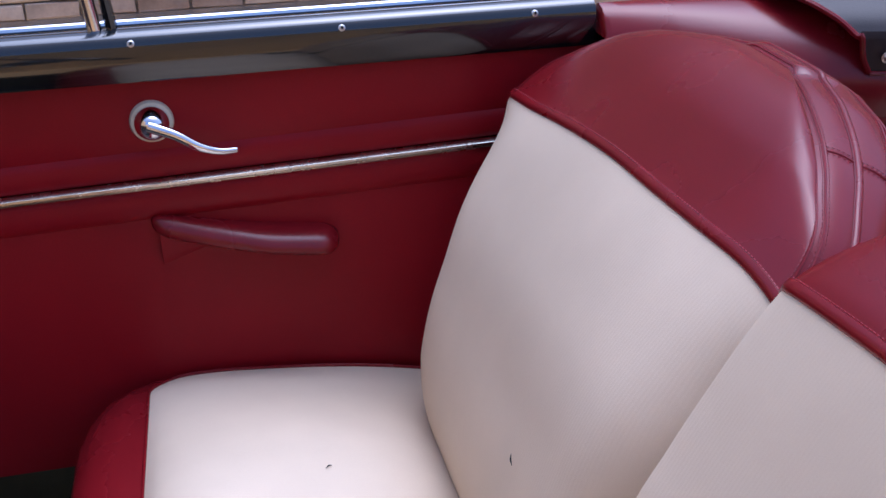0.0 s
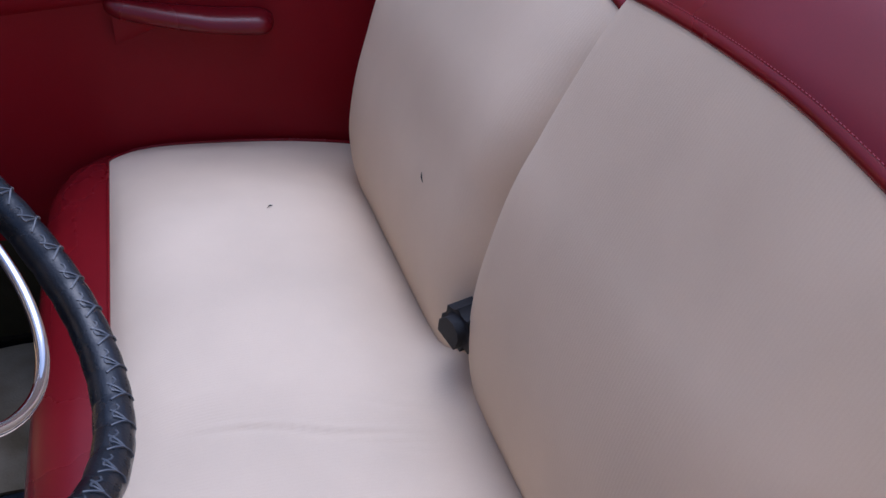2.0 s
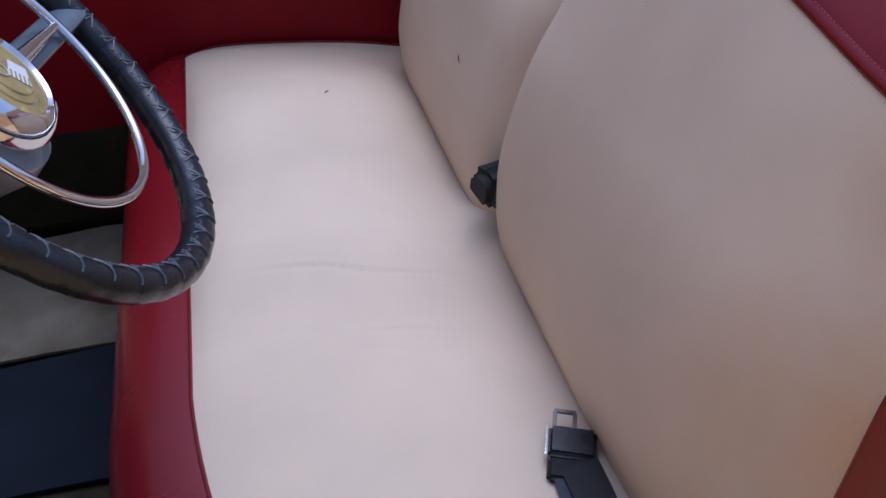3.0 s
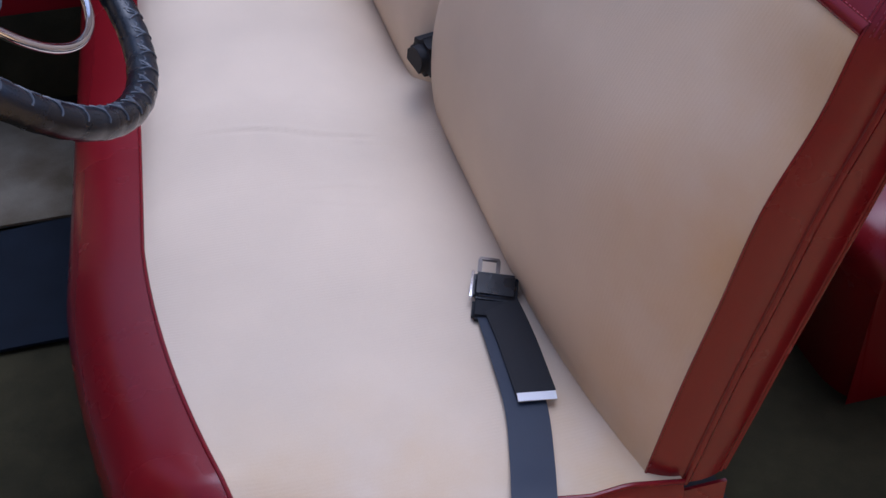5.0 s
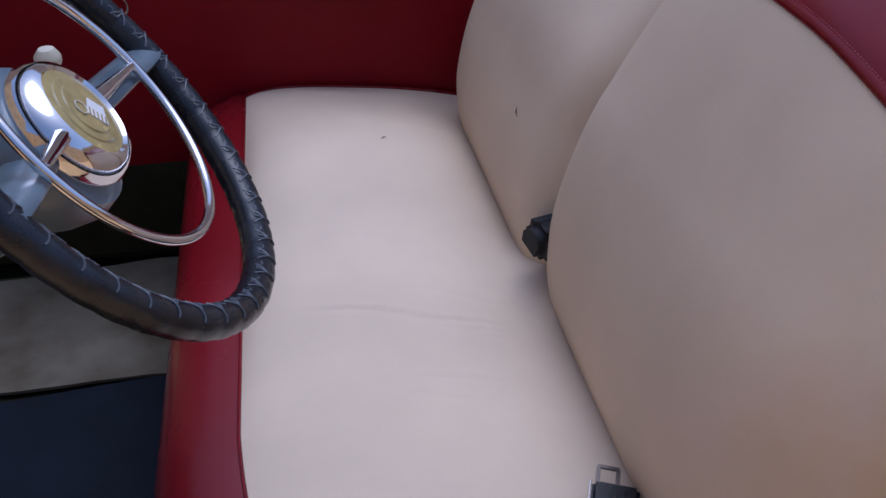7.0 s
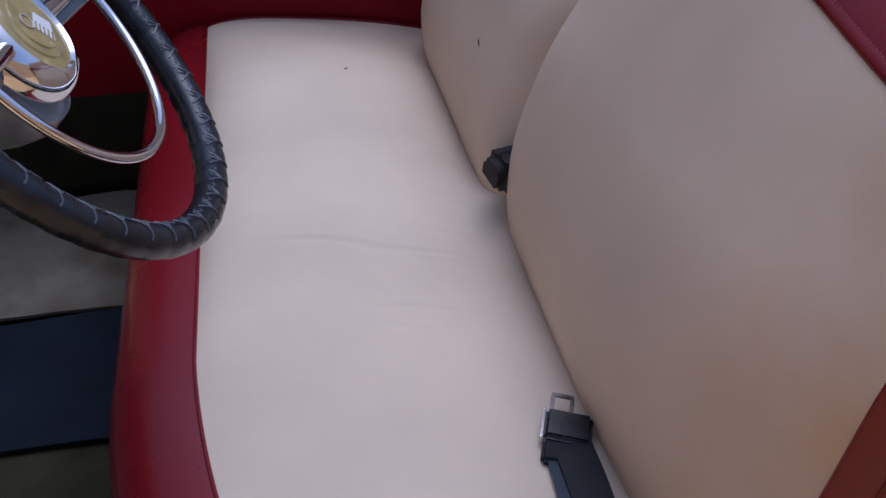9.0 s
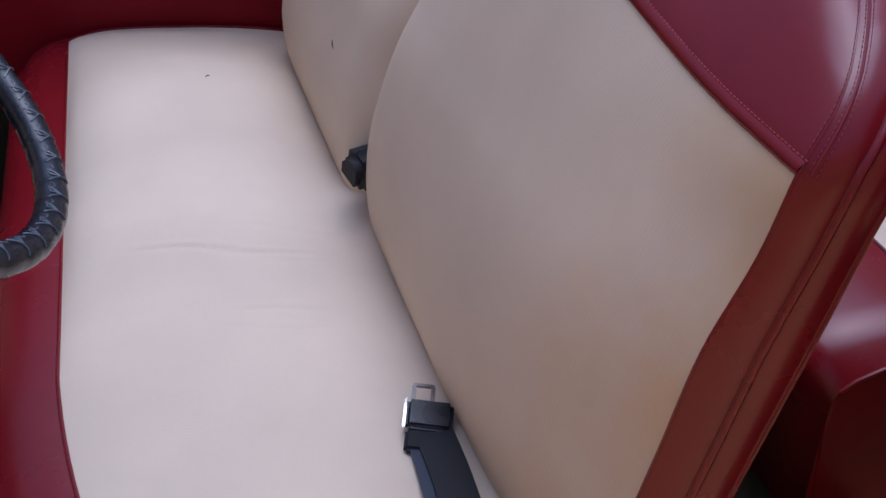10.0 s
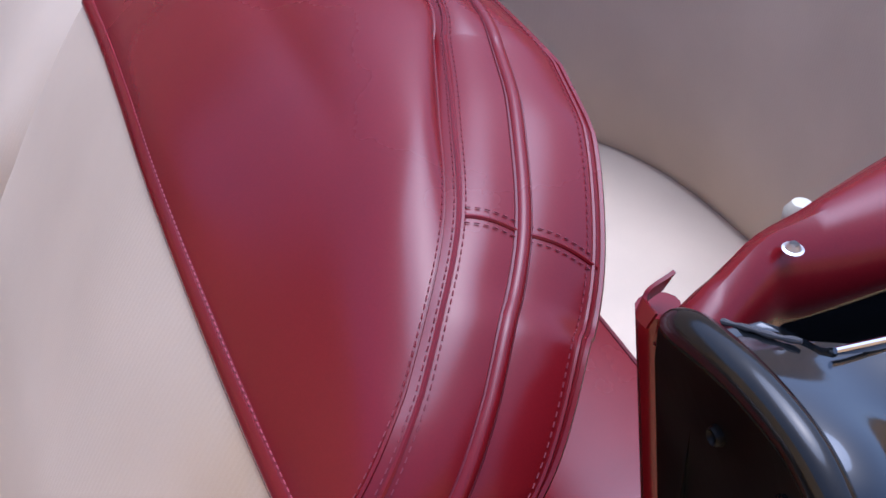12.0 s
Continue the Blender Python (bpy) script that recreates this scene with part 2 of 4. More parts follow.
def back_half(y0, width, bench, outer, slump=(0.0, 0.0), soft=0.55, skew=0.012, turn=0.045, seam=(-0.006, 0.034), drop=(0.0, 0.028), fore=0.0):
    """One half of the split seat back; outer: the side of its door, 0 or 1 across y."""
    fine = 6
    n = (len(LEVELS) - 1) * fine + 1
    mid = spline([(a[0], 0, a[1]) for a, *_ in LEVELS], n)
    edge = spline([(b[0], c, b[1]) for _, b, c, _ in LEVELS], n)
    tail = spline([(d[0], 0, d[1]) for *_, d in LEVELS], n)
    for line in (mid, edge, tail):
        for p in line:  # a seat back that has sunk a little at the top
            k = max(0.0, (p.z - 0.60) / 0.42) ** 2
            p.x += slump[0] * min(1, 1.7 * k)
            p.z += slump[1] * min(0.62, k)
    cols = 33

    def row(i):
        out = []
        for k in range(cols):
            e = 0.5 - 0.5 * math.cos(math.pi * k / (cols - 1))
            away = e if outer == 0 else 1 - e  # 0 at the door, 1 at the middle of the car
            g = 1 - max(0.0, 1 - away / soft) ** 2.6
            h = 1 - lerp(1.0, 0.55, max(0.0, min(1.0, (i / fine - 3.3) / 2.2))) * max(0.0, (away - 1 + turn) / turn) ** 2.2
            inset = edge[i].y
            bow = max(0.0, min(1.0, (away - 0.10) / 0.45))  # the seam bows up in the middle
            bow = bow * bow * (3 - 2 * bow) * max(0.0, 1 - abs(i / fine - 6.2) / 1.9) * min(g, h)
            lean = skew * max(0.0, (away - 0.45) / 0.55) ** 1.5 * max(0.0, 1 - abs(i / fine - 6.3) / 2.6)
            near = max(0.0, 1 - abs(i / fine - 6.2) / 2.2)
            sag = drop[0] * max(0.0, 1 - away / 0.35) ** 2 * near + drop[1] * max(0.0, (away - 0.5) / 0.5) ** 2 * near
            out.append(Vector((-fore * max(0.0, min(1.0, (3.3 - i / fine) / 1.6)) - 0.4 * sag + lerp(edge[i].x, mid[i].x, min(g, h)) + lean + seam[0] * bow, y0 + inset + (width - 2 * inset) * e + (0.011 * away ** 5 * math.exp(-((edge[i].z - 0.54) / 0.09) ** 2) if outer == 0 else 0.0), lerp(edge[i].z, mid[i].z, min(g, h)) + 0.5 * lean + seam[1] * bow - sag)))
        return out

    rows = [row(i) for i in range(n)]
    # the leather rolls over at its edges
    ROUND, SINK = 0.095, 0.009
    for i in range(SEAM * fine + 1, n):
        lead = min(1.0, (i / fine - SEAM) / 1.5)
        for k, p in enumerate(rows[i]):
            d = min(abs(p.y - rows[i][0].y), abs(p.y - rows[i][-1].y), (n - 1 - i) * 0.0036)
            if 0 < k < cols - 1 and i < n - 1:
                p += Vector((0.55, 0, -0.83)) * SINK * lead * max(0.0, 1 - d / ROUND) ** 2.2
    for i in range(SEAM * fine + 1, n):
        lead = min(1.0, (i / fine - SEAM) / 1.5)
        for k in (range(cols) if i == n - 1 else (0, cols - 1)):
            rows[i][k] = rows[i][k] + Vector((0.55, 0, -0.83)) * SINK * lead
    # outline of the front face, from the foot on one side over the top to the other foot
    loop = [r[0] for r in rows] + rows[-1][1:-1] + [r[-1] for r in rows[::-1]]
    ends = tail + [tail[-1]] * (cols - 2) + tail[::-1]
    centre = Vector((0, y0 + width / 2, 0))

    def behind(k, share):
        p = loop[k]
        top = max(0.0, min(1.0, (p.z - 0.93) / 0.06))
        lead = max(0.0, min(1.0, (p.z - 0.915) / 0.06))
        pull = Vector((0, centre.y - p.y, 0.80 - p.z)).normalized() * 0.003 * lead * max(0.0, 1 - share / 0.30) ** 2
        swell = 0.6 * math.sin(math.pi * share) + 0.32 * abs(math.sin(math.pi * (share / 0.49 if share < 0.49 else (share - 0.49) / 0.51)))
        side = p.y - centre.y
        q = Vector((ends[k].x, centre.y + side + (width / 2 - abs(side)) * 0.22 * (1 if side > 0 else -1) * max(0.0, min(1.0, (abs(side) - width / 2 + 0.34) / 0.10)), ends[k].z + (p.z - edge[-1].z) * 0.3 * max(0.0, (top - 0.9) / 0.1)))
        return p.lerp(q, share) + pull + Vector((0, 0.010 * swell * (1 if p.y > centre.y else -1) * (1 - top), 0.010 * swell * top))

    for i in range(n):  # the face meets the band
        rows[i][0], rows[i][-1] = behind(i, 0.0), behind(len(loop) - 1 - i, 0.0)
    rows[-1] = [behind(n - 1 + k, 0.0) for k in range(cols)]
    cut = SEAM * fine
    cloth = part("backrest", sheet(rows[:cut + 1]), CREAM, bench, "cream ribbed cloth seat back, yellower towards the door opening")
    part("head_roll", sheet(rows[cut:]), RED, cloth, "rolled red leather top of the seat back")
    shares = [0, 0.03, 0.07, 0.12, 0.18, 0.25, 0.32, 0.38, 0.43, 0.46, 0.49, 0.52, 0.56, 0.6, 0.68, 0.76, 0.84, 0.91, 0.96, 1.0]
    part("side_band", sheet([[behind(k, s) for k in range(len(loop))] for s in shares]), RED, cloth)
    rear = [behind(k, 1.0) for k in range(len(loop))]
    half = len(rows)
    rear_rows = [[rear[i].lerp(rear[len(rear) - 1 - i], e / 12) for e in range(13)] for i in range(half)]
    part("rear_panel", sheet(rear_rows), RED_DOOR, cloth)
    part("piping", tube([behind(k, 0.49) for k in range(len(loop))], 0.0045, 10), RED, cloth, "red leather piping")
    # darker tubes put the shade of the seam grooves into colour
    part("groove_shade", merge(*[tube([behind(k, s) for k in range(len(loop))], 0.0013, 6) for s in (0.445, 0.535)]), RED_DARK, cloth, "dark red lines for the shaded seam grooves beside the piping")
    part("piping", tube([behind(k, 0.0) for k in range(len(loop))], 0.0016, 6), RED, cloth)
    part("piping", tube(rear, 0.0022, 6), RED, cloth)
    # the welt along the seam between cloth and leather, and its stitching
    lift = Vector((-0.0035, 0, 0.0030))
    welt = [[p + lift * h + Vector((0.55, 0, 0.83)) * d for p in rows[cut]] for d, h in ((-0.001, 0.0), (0.0005, 0.5), (0.004, 0.75), (0.008, 0.6), (0.011, 0.35), (0.0125, -0.5))]
    part("welt", sheet(welt), RED, cloth, "red leather welt above the cloth")
    thread = [p + lift * 0.45 + Vector((0.62, 0, 0.78)) * 0.0125 for p in rows[cut]]
    part("stitching", stitches(thread), THREAD, cloth, "pale red thread along the welt")
    sew = []
    upper = [k for k in range(len(loop)) if loop[k].z > 0.90]
    for share in (0.06, 0.13):
        sew.append(stitches([behind(k, share) * 1 + (behind(k, share) - centre - Vector((0.55, 0, 0.9))).normalized() * 0.0006 for k in upper]))
    sew.append(stitches([r[1].lerp(r[2], 0.2) + Vector((-0.0007, 0, 0.0007)) for r in rows[cut + 1:]]))
    sew.append(stitches([r[-2].lerp(r[-3], 0.2) + Vector((-0.0007, 0, 0.0007)) for r in rows[cut + 1:]]))
    sew.append(stitches([behind(k, 0.90) + (behind(k, 0.90) - centre - Vector((0.55, 0, 0.9))).normalized() * 0.0006 for k in upper]))
    ridges = [tube([behind(k, 0.095) for k in upper], 0.0016, 6), tube([behind(k, 0.945) for k in range(len(loop))], 0.0015, 6)]
    # cross seams of the band at both shoulders
    for k in (9 * fine, len(loop) - 1 - 9 * fine):
        cross = [0.13 + 0.035 * q for q in range(25)]
        for off in (-1, 1):
            sew.append(stitches([behind(k, s).lerp(behind(k + off, s), 0.42) + Vector((0, 0, 0.0010)) for s in cross]))
        ridges.append(tube([behind(k, s) for s in cross], 0.0014, 6))
    part("stitching", merge(*sew), THREAD_DARK, cloth, "dark red double stitching")
    part("seam_ridge", merge(*ridges), RED, cloth)
    return cloth


bench = thing("front_bench_seat", "red leather and cream cloth split bench seat", "car seat")
back_half(-0.09, 0.68, bench, 0, turn=0.028)
back_half(0.603, 0.68, bench, 1, (-0.022, -0.058), 0.28, 0.016, 0.13, (0.020, 0.018), (0.020, 0.0), 0.011)

# the cushion: piping line in plan, its height, and the crown along y
Y0, Y1 = -0.105, 1.335


def crown(y):
    pts = [(-0.105, 0.425), (0.0, 0.438), (0.25, 0.445), (0.45, 0.470), (0.62, 0.500), (0.80, 0.512), (1.0, 0.514), (1.1, 0.500), (1.2, 0.482), (1.29, 0.471), (1.335, 0.458)]
    for (a, za), (b, zb) in zip(pts, pts[1:]):
        if y <= b:
            k = (y - a) / (b - a)
            return lerp(za, zb, k)
    return pts[-1][1]


def pipe_x(y):
    x = -0.103 + 0.050 * max(0, y - 0.38)
    x += 0.058 * max(0.0, (0.38 - y) / 0.40) ** 2.0
    x += 0.03 * max(0.0, (y - 1.29) / 0.045) ** 2
    return x


def slant(x, y):
    """The near end of the cushion runs aslant towards the front corner."""
    return y + 0.085 * max(0.0, min(1.0, (0.30 - x) / 0.335)) * max(0.0, 1 - (y - Y0) / 0.30) ** 2


ys = [lerp(Y0, Y1, 0.5 - 0.5 * math.cos(math.pi * k / 60) * (0.5 + 0.5 * abs(math.cos(math.pi * k / 60))) ** 0.2) for k in range(61)]
ys[0], ys[-1] = Y0, Y1
ys = sorted(ys + [0.36 + 0.0032 * k for k in range(90)])
CREASES = ((0.543, 0.12, 0.105, 0.0040), (0.523, 0.17, 0.07, 0.0018), (0.508, 0.20, 0.05, 0.0010), (0.427, 0.17, 0.05, 0.0024), (0.398, 0.16, 0.06, 0.0013), (0.578, 0.19, 0.06, 0.0011))
top_rows, front_rows = [], []
random.seed(4)
for y in ys:
    z = crown(y)
    xp = pipe_x(y)
    for _ in range(6):
        xp = pipe_x(slant(xp, y))
    end = min(1.0, (y - Y0) / 0.05, (Y1 - y) / 0.05)
    zp = 0.458 - 0.012 * (1 - max(0, end)) - 0.02 * max(0, 0.35 - y) + 0.01 * max(0, y - 0.6)
    r = []
    for k in range(41):
        s = k / 40
        x = lerp(xp, 0.40, s)
        q = min(s / 0.86, 1.0)
        base = lerp(zp, 0.438, q)
        dome = 1 - abs(2 * q ** 0.78 - 1) ** 2.6
        h = base + (z - lerp(zp, 0.438, 0.5)) * max(0, dome) - 0.10 * max(0, s - 0.86)
        h -= 0.023 * max(0.0, min(1.0, (y - 1.08) / 0.16)) * q
        for cy, cx, ln, dp in CREASES:
            u_ = (y - cy + 0.20 * (x - cx) - 0.003 * math.sin(40 * x + 90 * cy)) / 0.0036
            h -= 0.64 * dp * (math.exp(-u_ ** 2) - 0.5 * math.exp(-(u_ - 1.9) ** 2)) * math.exp(-((x - cx) / ln) ** 4)
        h += 0.042 * math.exp(-((x - 0.345) / 0.050) ** 2 - ((y - 0.630) / 0.085) ** 2)  # puffed up between the two backs
        r.append(Vector((x, slant(x, y), h)))
    top_rows.append(r)
    f = []
    bow = 0.108 * (0.55 + 0.45 * max(0, min(1, (y - Y0) / 0.12))) * (0.75 + 0.25 * min(1, (Y1 - y) / 0.1))
    for dx, dz in ((0, 0), (-0.30, 0.002), (-0.62, -0.010), (-0.86, -0.032), (-0.98, -0.065), (-1.0, -0.11), (-0.93, -0.17), (-0.85, -0.24), (-0.80, -0.29)):
        f.append(Vector((xp + dx * bow, slant(xp, y), zp + dz)))
    front_rows.append(f)
cushion = part("cushion", sheet(top_rows), CREAM, bench, "cream ribbed cloth seat cushion with creases")
part("front_facing", sheet(front_rows), RED, cushion, "rolled red leather cushion front")
part("piping", tube([r[0] + Vector((-0.001, 0, 0.001)) for r in top_rows], 0.0024, 8), RED, cushion)
for rim, name in ((0, "end_panel"), (-1, "end_panel")):
    line = top_rows[rim]
    side = -1 if rim == 0 else 1
    part(name, sheet([[p + Vector((0, side * o, d)) for p in [front_rows[rim][5], front_rows[rim][3], front_rows[rim][1]] + line] for o, d in ((0, 0), (0.006, -0.012), (0.008, -0.05), (0.0, -0.12), (-0.006, -0.20))]), RED, cushion)
    part("piping", tube([p + Vector((0, side * 0.001, 0.001)) for p in line], 0.003, 8), RED, cushion)
part("side_valance", thicken(sheet([[Vector((x, -0.100 - 0.004 * math.sin(3 * x + 5 * z), z)) for z in (0.13, 0.20, 0.28, 0.36, 0.400)] for x in [-0.08 + 0.535 * k / 12 for k in range(13)]]), 0.004), RED, bench, "red leather side valance of the seat")
part("seat_base", block((-0.14, Y0 + 0.03, 0.094), (0.50, Y1 - 0.03, 0.30), 0.01), BLACK_CLOTH, bench, "dark seat frame under the cushion")

# ---- ground, added walls, car body ----
GROUND = -0.34
g = bmesh.new()
bmesh.ops.create_grid(g, x_segments=60, y_segments=60, size=1500)
for v in g.verts:
    v.co.z = GROUND
tagged(part("ground", g, WARM_GROUND), "warm sand-coloured ground around the car", "ground", kind="structure")

# walls out of view, added to block low sky and bounce warm light in
for nm, lo, hi, mat in (("bounce_wall_near", (-4.5, -2.9, GROUND), (7.3, -2.65, 2.1), OCHRE_BOUNCE), ("bounce_wall_front", (-4.5, -2.65, GROUND), (-4.2, 4.8, 4.2), OCHRE_BOUNCE), ("bounce_wall_rear", (7.0, -2.65, GROUND), (7.3, 4.8, 2.6), OCHRE_BOUNCE)):
    w = part(nm, block(lo, hi, 0.0), mat, smooth=False)
    tagged(w, "unseen wall added to block sky and bounce warm light", "wall", kind="structure")

FLOOR = 0.09
floor = part("floor", block((-0.95, -0.17, FLOOR - 0.04), (0.95, 1.37, FLOOR), 0.004), CARPET_OLIVE)
tagged(floor, "dark olive carpeted car floor", "floor", kind="structure")
fire = part("wall_front", sheet([[Vector((x, y, z)) for y in (-0.2, 0.2, 0.6, 1.0, 1.4)] for x, z in ((-0.62, FLOOR), (-0.80, 0.22), (-0.92, 0.40), (-0.95, 0.80), (-0.93, 0.93), (-0.88, 0.97))]), BOOT)
tagged(fire, "plain dark front bulkhead of the car", "bulkhead", kind="structure")
# mats
for lab, mat, x0, x1, y0, y1, h, s in (("beige carpet mat on the passenger floor", MAT_BEIGE, -0.70, -0.222, 0.957, 1.335, 0.010, 0.05), ("navy blue carpet mat in the middle of the floor", MAT_NAVY, -0.75, -0.205, 0.635, 0.957, 0.007, 0.05)):
    rows = []
    for i in range(25):
        u = i / 24
        rows.append([Vector((lerp(x0, x1, u), lerp(y0, y1, k / 20) + s * (u - 1) * -0.8 * (1 - k / 20) - 0.012 * math.sin(u * 5), FLOOR + h + 0.002 * noise.noise(Vector((u * 6, k * 0.4, y0))))) for k in range(21)])
    bm = sheet(rows)
    thicken(bm, -0.006)
    m = part("floor_mat", bm, mat)
    tagged(m, lab, "floor mat")

# the far door
DY = 1.352
door = thing("car_door", "closed car door with red vinyl panel and black belt rail", "car door")


def door_strip(name, levels, mat, label="", x0=-0.62, x1=0.604, n=40):
    """A padded strip of the door panel; levels of (z, bulge towards the cabin)."""
    rows = []
    for i in range(n + 1):
        x = lerp(x0, x1, i / n)
        rows.append([Vector((x, DY - b, z + 0.028 * (x - 0.135) * (1 if z < 0.86 else 0) * (1 if z > 0.66 else 0))) for z, b in levels])
    bm = sheet(rows)
    return part(name, bm, mat, door, label)


def roll(z0, z1, bulge, n=8):
    return [(lerp(z0, z1, k / n), bulge * math.sin(math.pi * k / n) ** 0.55 - 0.002) for k in range(n + 1)]


door_strip("upper_panel", roll(0.807, 0.912, 0.006), RED_DOOR)
door_strip("padded_roll", roll(0.768, 0.808, 0.007), RED_DOOR)
door_strip("padded_roll", roll(0.708, 0.757, 0.008), RED_DOOR)
door_strip("lower_panel", roll(0.315, 0.709, 0.006, 14), RED_DOOR)
door_strip("kick_strip", roll(0.125, 0.316, 0.003), CARPET_OLIVE, "dark olive carpet strip at the door's foot")
door_strip("trim_strip", [(0.7545, 0.0), (0.755, 0.009), (0.757, 0.011), (0.7585, 0.0085), (0.7605, 0.012), (0.764, 0.012), (0.7665, 0.009), (0.7675, 0.0)], CHROME_DULL, "bright metal trim strip")
rail = [(0.905, -0.002), (0.904, 0.014), (0.907, 0.023), (0.914, 0.027), (0.935, 0.029), (0.954, 0.0275), (0.963, 0.024), (0.969, 0.016), (0.972, 0.006), (0.973, -0.03)]
part("belt_rail", sheet([[Vector((x, DY - b, z)) for z, b in rail] for x in [lerp(-0.62, 0.601, k / 30) for k in range(31)]]), BLACK_PAINT, door, "glossy black painted belt rail")
part("glass_bead", tube([Vector((lerp(-0.62, 0.60, k / 20), DY + 0.012, 0.975)) for k in range(21)], 0.005, 8), CHROME, door, "chrome bead along the window slot")
part("door_skin", block((-0.62, DY + 0.035, -0.02), (0.604, DY + 0.11, 0.968), 0.02, 3), BLACK_PAINT, door)
part("door_core", block((-0.615, DY + 0.004, 0.08), (0.600, DY + 0.035, 0.90), 0.0), BLACK_WORN, door)
part("vent_post", tube([Vector((-0.062 - 0.035 * k / 6, DY + 0.004, 0.955 + 0.05 * k)) for k in range(7)], 0.0095, 10), CHROME, door, "chrome division post of the vent window")
part("seal", tube([Vector((-0.040 - 0.035 * k / 6, DY + 0.004, 0.95 + 0.05 * k)) for k in range(7)], 0.0075, 8), BLACK_PAINT, door)


def screw(at, aim, radius, parent, name="screw"):
    m = look(at, Vector(at) + Vector(aim)) @ pose(0, 0, 0, 180)
    head = lathe([(0, 0.22 * radius), (0.6 * radius, 0.20 * radius), (0.92 * radius, 0.08 * radius), (radius, -0.2 * radius), (0.6 * radius, -radius)], m, 16)
    ring = lathe([(radius, 0.0), (1.28 * radius, -0.04 * radius), (1.36 * radius, -0.25 * radius), (1.0 * radius, -0.4 * radius)], m, 16)
    sc = part(name, merge(head, ring), STEEL, parent)
    for turn in (20, 110):
        part("slot", prism([(-0.55 * radius, -0.10 * radius), (0.55 * radius, -0.10 * radius), (0.55 * radius, 0.10 * radius), (-0.55 * radius, 0.10 * radius)], m @ pose(0, 0, 0.19 * radius, 0, 0, turn), 0.05 * radius), BLACK_CLOTH, sc) if parent and not parent.parent else None
    return sc


for x in (-0.30, -0.021, 0.248, 0.513):
    screw((x, DY - 0.0262, 0.9585), (0, 1, -0.45), 0.0034, door)

handle = part("door_handle", lathe([(0, 0.006), (0.020, 0.006), (0.027, 0.004), (0.029, 0.0), (0.029, -0.006)], pose(-0.008, DY - 0.006, 0.847, 90), 32), IVORY, door, "ivory rosette behind the handle")
part("handle_boss", lathe([(0, 0.030), (0.010, 0.029), (0.016, 0.024), (0.019, 0.014), (0.0225, 0.008), (0.0235, 0.0)], pose(-0.008, DY - 0.010, 0.847, 90), 24), CHROME, handle)
lever = spline([(-0.012, DY - 0.034, 0.850), (0.020, DY - 0.042, 0.838), (0.048, DY - 0.046, 0.821), (0.074, DY - 0.044, 0.811), (0.097, DY - 0.040, 0.809)], 20)
part("lever", tube(lever, lambda s: 0.0085 * (1 - 0.5 * s), 12), CHROME, handle, "curved chrome lever")
# arm rest
rows = []
for i in range(45):
    u = 0.5 - 0.5 * math.cos(math.pi * i / 44)
    x = lerp(-0.026, 0.232, u)
    zc = lerp(0.700, 0.651, u) - 0.006 * math.sin(math.pi * u)
    end = max(0.0, 1 - max(0.0, (u - 0.88) / 0.12) ** 2.2) ** 0.5 * max(0.0, 1 - max(0.0, (0.10 - u) / 0.10) ** 2.2) ** 0.5
    out = 0.050 * (0.42 + 0.58 * min(1, u / 0.6)) * (0.06 + 0.94 * end)
    h = 0.0160 * (0.78 + 0.22 * math.sin(0.5 * math.pi * u)) * (0.10 + 0.90 * end)
    rows.append([Vector((x, DY - a * out + (0.004 if a == 0 else 0), zc + b * h)) for a, b in ((0, 1.1), (0.25, 1.2), (0.5, 1.1), (0.72, 0.8), (0.88, 0.42), (0.97, 0.0), (1.0, -0.4), (0.94, -0.75), (0.8, -1.0), (0.5, -1.1), (0.25, -1.1), (0, -1.1))])
rest_ = part("armrest", sheet(rows), RED, door, "padded red leather arm rest")
# a wedge modelled where only the arm rest's shadow falls
part("shadow_wedge", sheet([[Vector((lerp(-0.016, 0.085, u), DY - d * (1 - 0.6 * u), lerp(zt, zb, 1 - u) + 0.0)) for d, zt, zb in ((0.0, 0.690, 0.690), (0.016, 0.690, 0.690), (0.014, 0.672, 0.655), (0.003, 0.668, 0.635))] for u in [k / 10 for k in range(11)]]), RED_DOOR, rest_, "wedge in place of the shadow under the arm rest")
# window crank of the far door


def crank(at, aim, turn, name_parent, arm=0.10):
    """A window crank on a panel: rosette, arm and knob."""
    base = look(at, Vector(at) + Vector(aim)) @ pose(0, 0, 0, 180, 0, turn)
    c = part("window_crank", lathe([(0, 0.008), (0.014, 0.008), (0.020, 0.004), (0.021, -0.002)], base, 24), IVORY, name_parent, "window crank with ivory rosette")
    part("crank_arm", tube([base @ Vector(p) for p in spline([(0, 0, 0.012), (0.02, 0, 0.020), (0.06, 0, 0.026), (arm, 0, 0.028)], 14)], lambda s: 0.008 - 0.003 * s, 10), CHROME, c)
    part("crank_knob", lathe([(0, 0.055), (0.007, 0.053), (0.010, 0.046), (0.009, 0.038), (0.005, 0.033), (0.004, 0.026)], base @ pose(arm, 0, 0), 16), CHROME, c)
    return c


crank((-0.264, DY - 0.008, 0.632), (0, 1, 0), -160, door)


def mirror_y(v):
    return Vector((v.x, 1.20 - v.y, v.z))


# the rear quarters: inner panel, padded roll on top, trim
PLAN = [(0.672, -0.060), (0.73, -0.038), (0.80, -0.010), (0.88, 0.015), (1.0, 0.045), (1.2, 0.065), (1.60, 0.07)]
plan = spline([(x, y, 0) for x, y in PLAN], 41)


